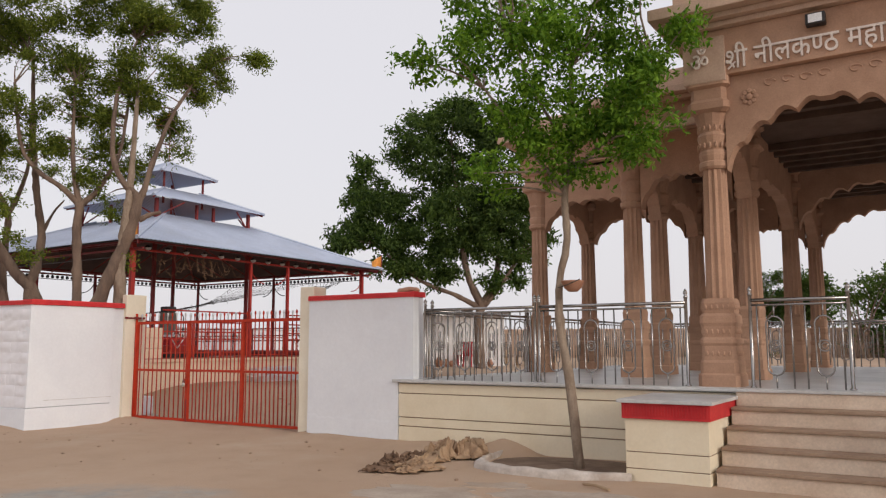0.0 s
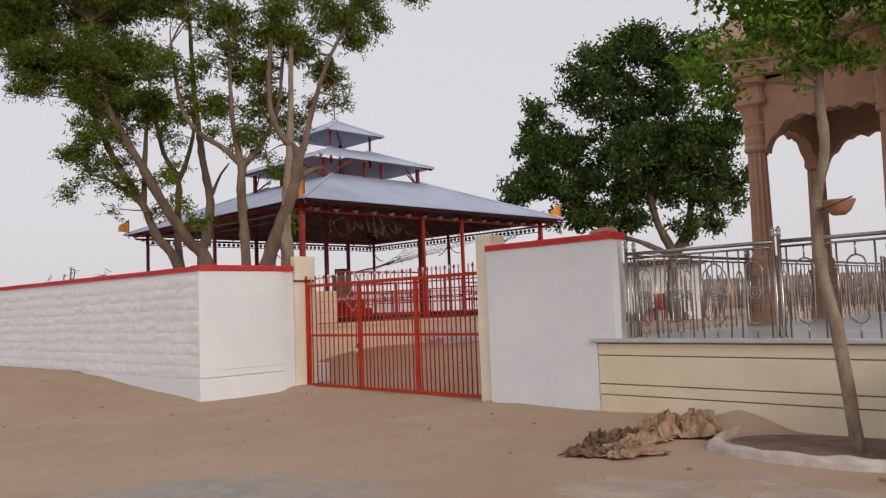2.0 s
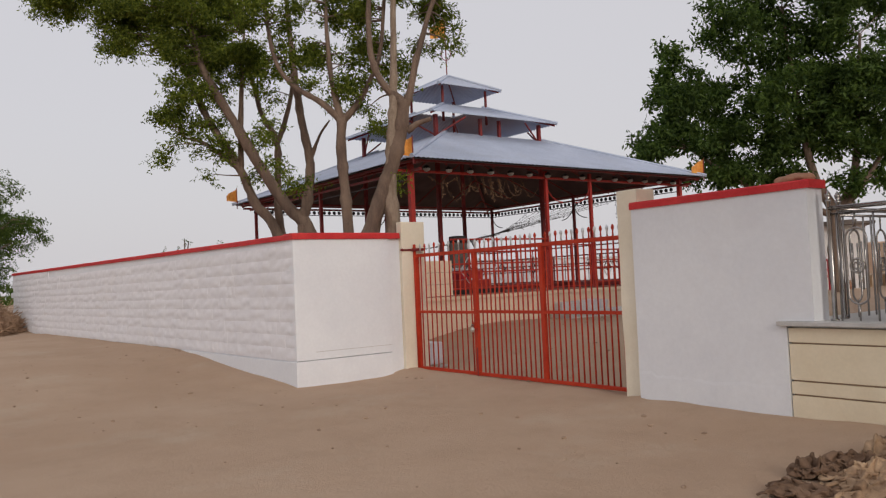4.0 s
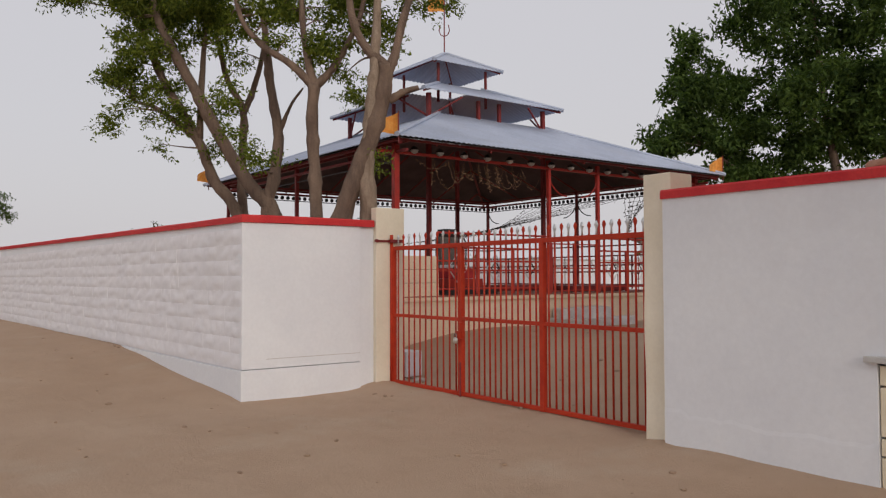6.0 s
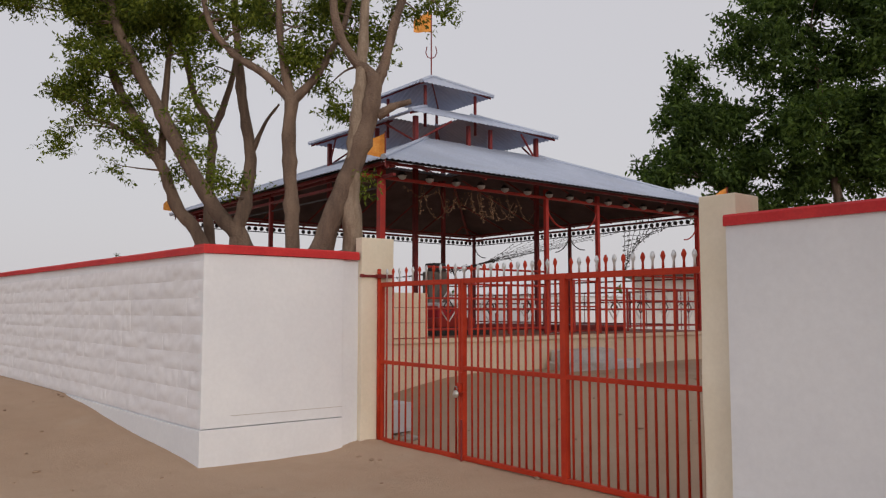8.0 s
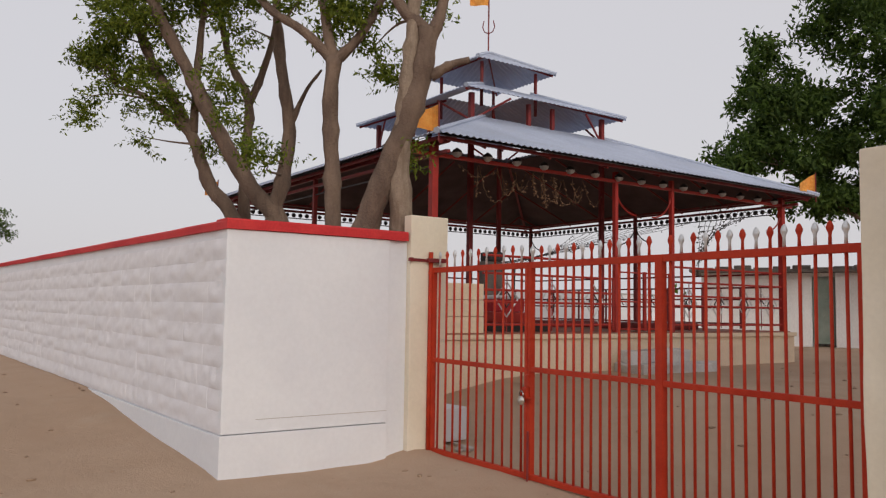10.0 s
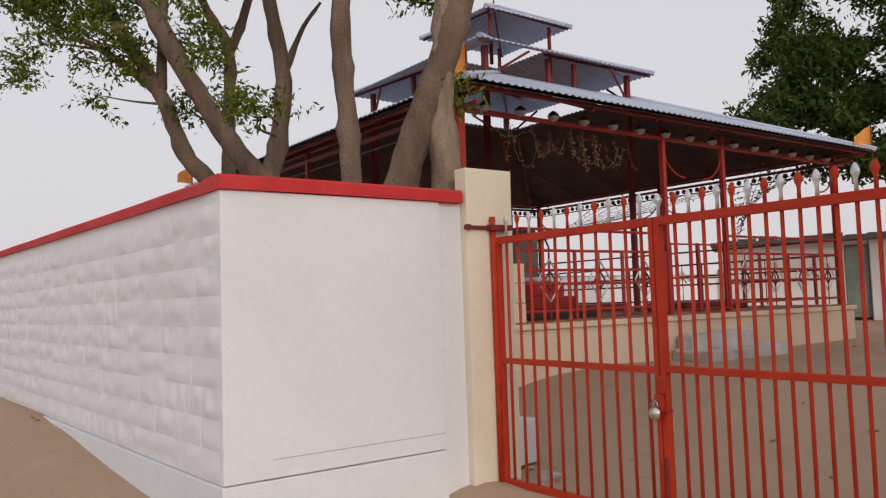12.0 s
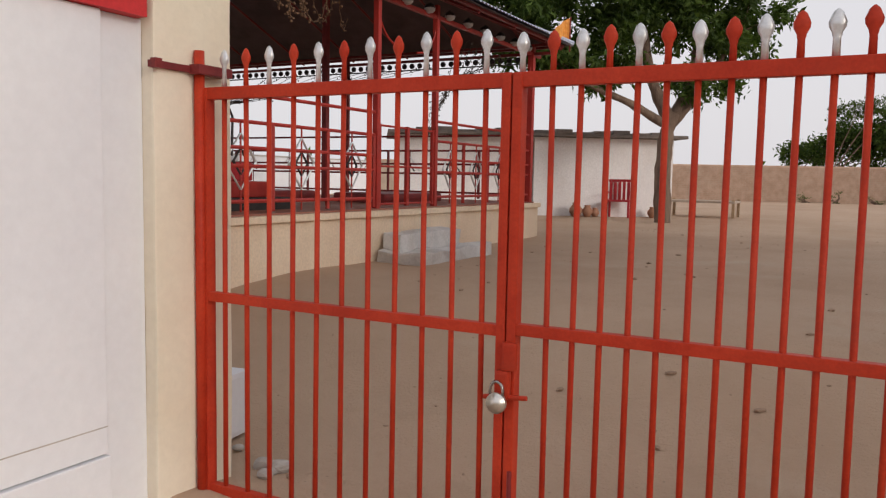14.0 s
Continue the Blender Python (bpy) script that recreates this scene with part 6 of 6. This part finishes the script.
def sack_piece(cx, cy, w, l, turn, high, mat, seed):
    bm = bmesh.new()
    bmesh.ops.create_grid(bm, x_segments=64, y_segments=48, size=1, matrix=Matrix.Identity(4))
    off = Vector((seed * 3.7, seed * 1.9, seed))
    ca, sa = math.cos(radians(turn)), math.sin(radians(turn))
    for v in bm.verts:
        u, q = v.co.x, v.co.y
        edge = 1 + 0.3 * noise.noise(Vector((u * 2, q * 2, 1)) + off) + 0.12 * noise.noise(Vector((u * 7, q * 7, 4)) + off)
        lump = max(0.0, 1 - max(abs(u), abs(q)) ** 3)
        ph = 2.6 * noise.noise(Vector((u * 0.9, q * 0.9, 2)) + off)
        fold = 1 - abs(math.sin(2.6 * u + 1.3 * q + 1.5 * ph)) ** 0.7
        fold2 = 1 - abs(math.sin(4.2 * q - 3.0 * u + 1.8 * ph + seed)) ** 0.8
        z = 0.01 + (0.15 + 0.85 * lump) * high * (0.25 + 0.75 * fold) + (0.3 + 0.7 * lump) * 0.035 * fold2 + 0.006 * noise.noise(Vector((u * 12, q * 12, 8)) + off)
        x = u * w * edge + 0.05 * noise.noise(Vector((u * 5, q * 5, 11)) + off)
        y = q * l * edge + 0.05 * noise.noise(Vector((u * 5, q * 5, 15)) + off)
        v.co = Vector((cx + ca * x - sa * y, cy + sa * x + ca * y, z + height(cx, cy)))
    ob = part("cloth_piece", bm, mat, sack, smooth=True)
    ob.modifiers.new("thickness", "SOLIDIFY").thickness = 0.008


for k, piece in enumerate(((-5.22, 7.68, 0.22, 0.14, 25, 0.06, SACK_DARK), (-4.95, 7.9, 0.26, 0.2, 60, 0.08, SACK), (-5.4, 8.08, 0.14, 0.1, 40, 0.12, SACK_DARK), (-5.12, 8.3, 0.3, 0.16, 80, 0.09, SACK),
                           (-5.1, 8.72, 0.2, 0.2, 65, 0.24, SACK), (-4.92, 8.9, 0.24, 0.2, 30, 0.2, SACK), (-5.0, 9.22, 0.3, 0.2, 110, 0.17, SACK), (-5.3, 8.45, 0.22, 0.12, 50, 0.1, SACK_DARK), (-5.22, 8.95, 0.2, 0.14, 10, 0.12, SACK_DARK))):
    sack_piece(*piece, k + 1)
# broken concrete paving before the steps
for (x, y, w, l, a) in ((-4.15, 6.75, 0.55, 0.36, 12), (-3.1, 7.2, 0.42, 0.3, -6), (-3.75, 7.55, 0.3, 0.16, 25), (-2.0, 6.9, 0.9, 0.7, 3), (-3.0, 6.4, 0.5, 0.4, 14), (-0.6, 7.4, 1.2, 0.7, 0)):
    bm = bmesh.new()
    n = 70
    rim = []
    for k in range(n):
        t = 2 * math.pi * k / n
        q = 1 + 0.32 * noise.noise(Vector((math.cos(t) * 1.7 + x, math.sin(t) * 1.7 + y, 2))) + 0.2 * noise.noise(Vector((math.cos(t) * 6 + x, math.sin(t) * 6 + y, 5)))
        r = (abs(math.cos(t)) ** 5 + abs(math.sin(t)) ** 5) ** -0.2
        e = Vector((w * r * math.cos(t) * q, l * r * math.sin(t) * q))
        c, s = math.cos(radians(a)), math.sin(radians(a))
        rim.append((x + c * e.x - s * e.y, y + s * e.x + c * e.y))
    top = [bm.verts.new((p[0], p[1], height(*p) + 0.006)) for p in rim]
    low = [bm.verts.new((p[0] + (p[0] - x) * 0.08, p[1] + (p[1] - y) * 0.08, height(*p) - 0.03)) for p in rim]
    bm.faces.new(top)
    for k in range(n):
        bm.faces.new((low[k], low[(k + 1) % n], top[(k + 1) % n], top[k]))
    whole("paving_slab", bm, PALE_SLAB, "worn dusty concrete paving patch before the steps", "paving", "paving patches before the steps")
whole("stick", tube(bmesh.new(), [(-2.95, 7.85, 0.03), (-2.8, 7.78, 0.04), (-2.62, 7.68, 0.03)], 0.014, 6), STRAW, "short dry stick lying on the ground", "stick")
whole("loose_block", boxed(-13.45, -13.0, 10.35, 10.65, 0.05, 0.4, 0.03, 8), WHITE, "whitewashed loose masonry block inside the gate", "block")
rub = random.Random(77)
for k in range(9):
    x, y, s = rub.uniform(-12.9, -12.4), rub.uniform(10.15, 10.45), rub.uniform(0.02, 0.055)
    bm = bmesh.new()
    bmesh.ops.create_icosphere(bm, subdivisions=2, radius=s, matrix=pose(x, y, height(x, y) + s * 0.4) @ Matrix.Diagonal((1.2, 1, 0.7, 1)))
    for v in bm.verts:
        v.co += Vector((1, 1, 1)) * 0.3 * s * noise.noise(v.co * 14)
    whole("rubble", bm, CONCRETE, "small grey lump of rubble by the gate post", "rubble", "rubble by the gate post")
# droppings, twigs and pebbles on the sand
g = random.Random(19)
bm = bmesh.new()
for k in range(850):
    x, y = g.uniform(-20, -1), g.uniform(1, 24)
    if (WX - 0.4 < x < WX + 0.1 and y > 7.8) or (x > -6.6 and y > 7.9) or (x < WX and 7.7 < y < 8.3) or (9.4 < y < 10.2 and x > -8.5) or (x < -14.4 and y > 11):
        continue
    s = 0.006 + 0.02 * g.random() ** 2.5
    bmesh.ops.create_icosphere(bm, subdivisions=1, radius=s, matrix=pose(x, y, height(x, y) + s * 0.3, 0, 0, g.uniform(0, 360)) @ Matrix.Diagonal((g.uniform(0.8, 2.2), 1, 0.6, 1)))
ob = whole("pebbles", bm, TREAD, "scattered dark pebbles and droppings on the sand", "pebbles", kind="stuff")

# ---- pieces of the long wall, nearest part ----
block_meshes = []
for k in range(8):
    bm = bmesh.new()
    nx, nz = 8, 5
    grid = []
    for a in range(nz + 1):
        row = []
        for d in range(nx + 1):
            u, w = d / nx, a / nz
            x, z = -0.2 + 0.4 * u, -0.09 + 0.18 * w
            # a shallow hewn bulge that leans out towards its lower edge; ends meet the neighbours
            bulge = 0.007 * min(1, 3.5 * w, 3.5 * (1 - w)) * (0.6 + 0.4 * min(1, 5 * u, 5 * (1 - u)))
            rough = min(1, 5 * u, 5 * (1 - u))
            row.append(bm.verts.new((x, 0.004 - bulge + 0.024 * rough * min(1, 4 * w, 4 * (1 - w)) * noise.noise(Vector((x * 9, z * 9, k * 5.3))), z + (0.004 * rough * noise.noise(Vector((x * 13, a, k * 3.1))) if a in (0, nz) else 0))))
        grid.append(row)
    for a in range(nz):
        for d in range(nx):
            bm.faces.new((grid[a][d], grid[a][d + 1], grid[a + 1][d + 1], grid[a + 1][d]))
    border = [grid[0], [r[-1] for r in grid], grid[-1][::-1], [r[0] for r in grid][::-1]]
    for run in border:
        back = [bm.verts.new((v.co.x, 0.03, v.co.z)) for v in run]
        lip = [bm.verts.new(v.co) for v in run]
        for d in range(len(run) - 1):
            bm.faces.new((lip[d + 1], lip[d], back[d], back[d + 1]))
    block_meshes.append(mesh_of("block", bm, WHITE_BLOCK, True))
g = random.Random(3)
o = origin(wall_long)
rest = bmesh.new()
for row in range(12):
    z = 0.45 + row * 0.18
    x = WX - 0.004
    while x > -32.6:
        w = g.uniform(0.26, 0.56)
        c = x - w / 2
        if height(c, 7.8) - 0.1 < z < wall_top(c) - 0.09:
            if c > -25.5:
                b = new("block", block_meshes[g.randrange(8)])
                b.parent, b.scale = wall_long, (w / 0.4, 1, 1)
                b.location = Vector((c, WY + g.uniform(-0.0015, 0.0015), z)) - o
            else:
                lean, me = g.uniform(-0.0015, 0.0015), block_meshes[g.randrange(8)]
                vs = [rest.verts.new((c + v.co.x * w / 0.4, WY + lean + v.co.y, z + v.co.z)) for v in me.vertices]
                for p in me.polygons:
                    rest.faces.new([vs[q] for q in p.vertices]).smooth = True
        x -= w
tagged(part("blockwork", rest, WHITE_BLOCK, wall_long, "whitewashed blocks"), kind="stuff")
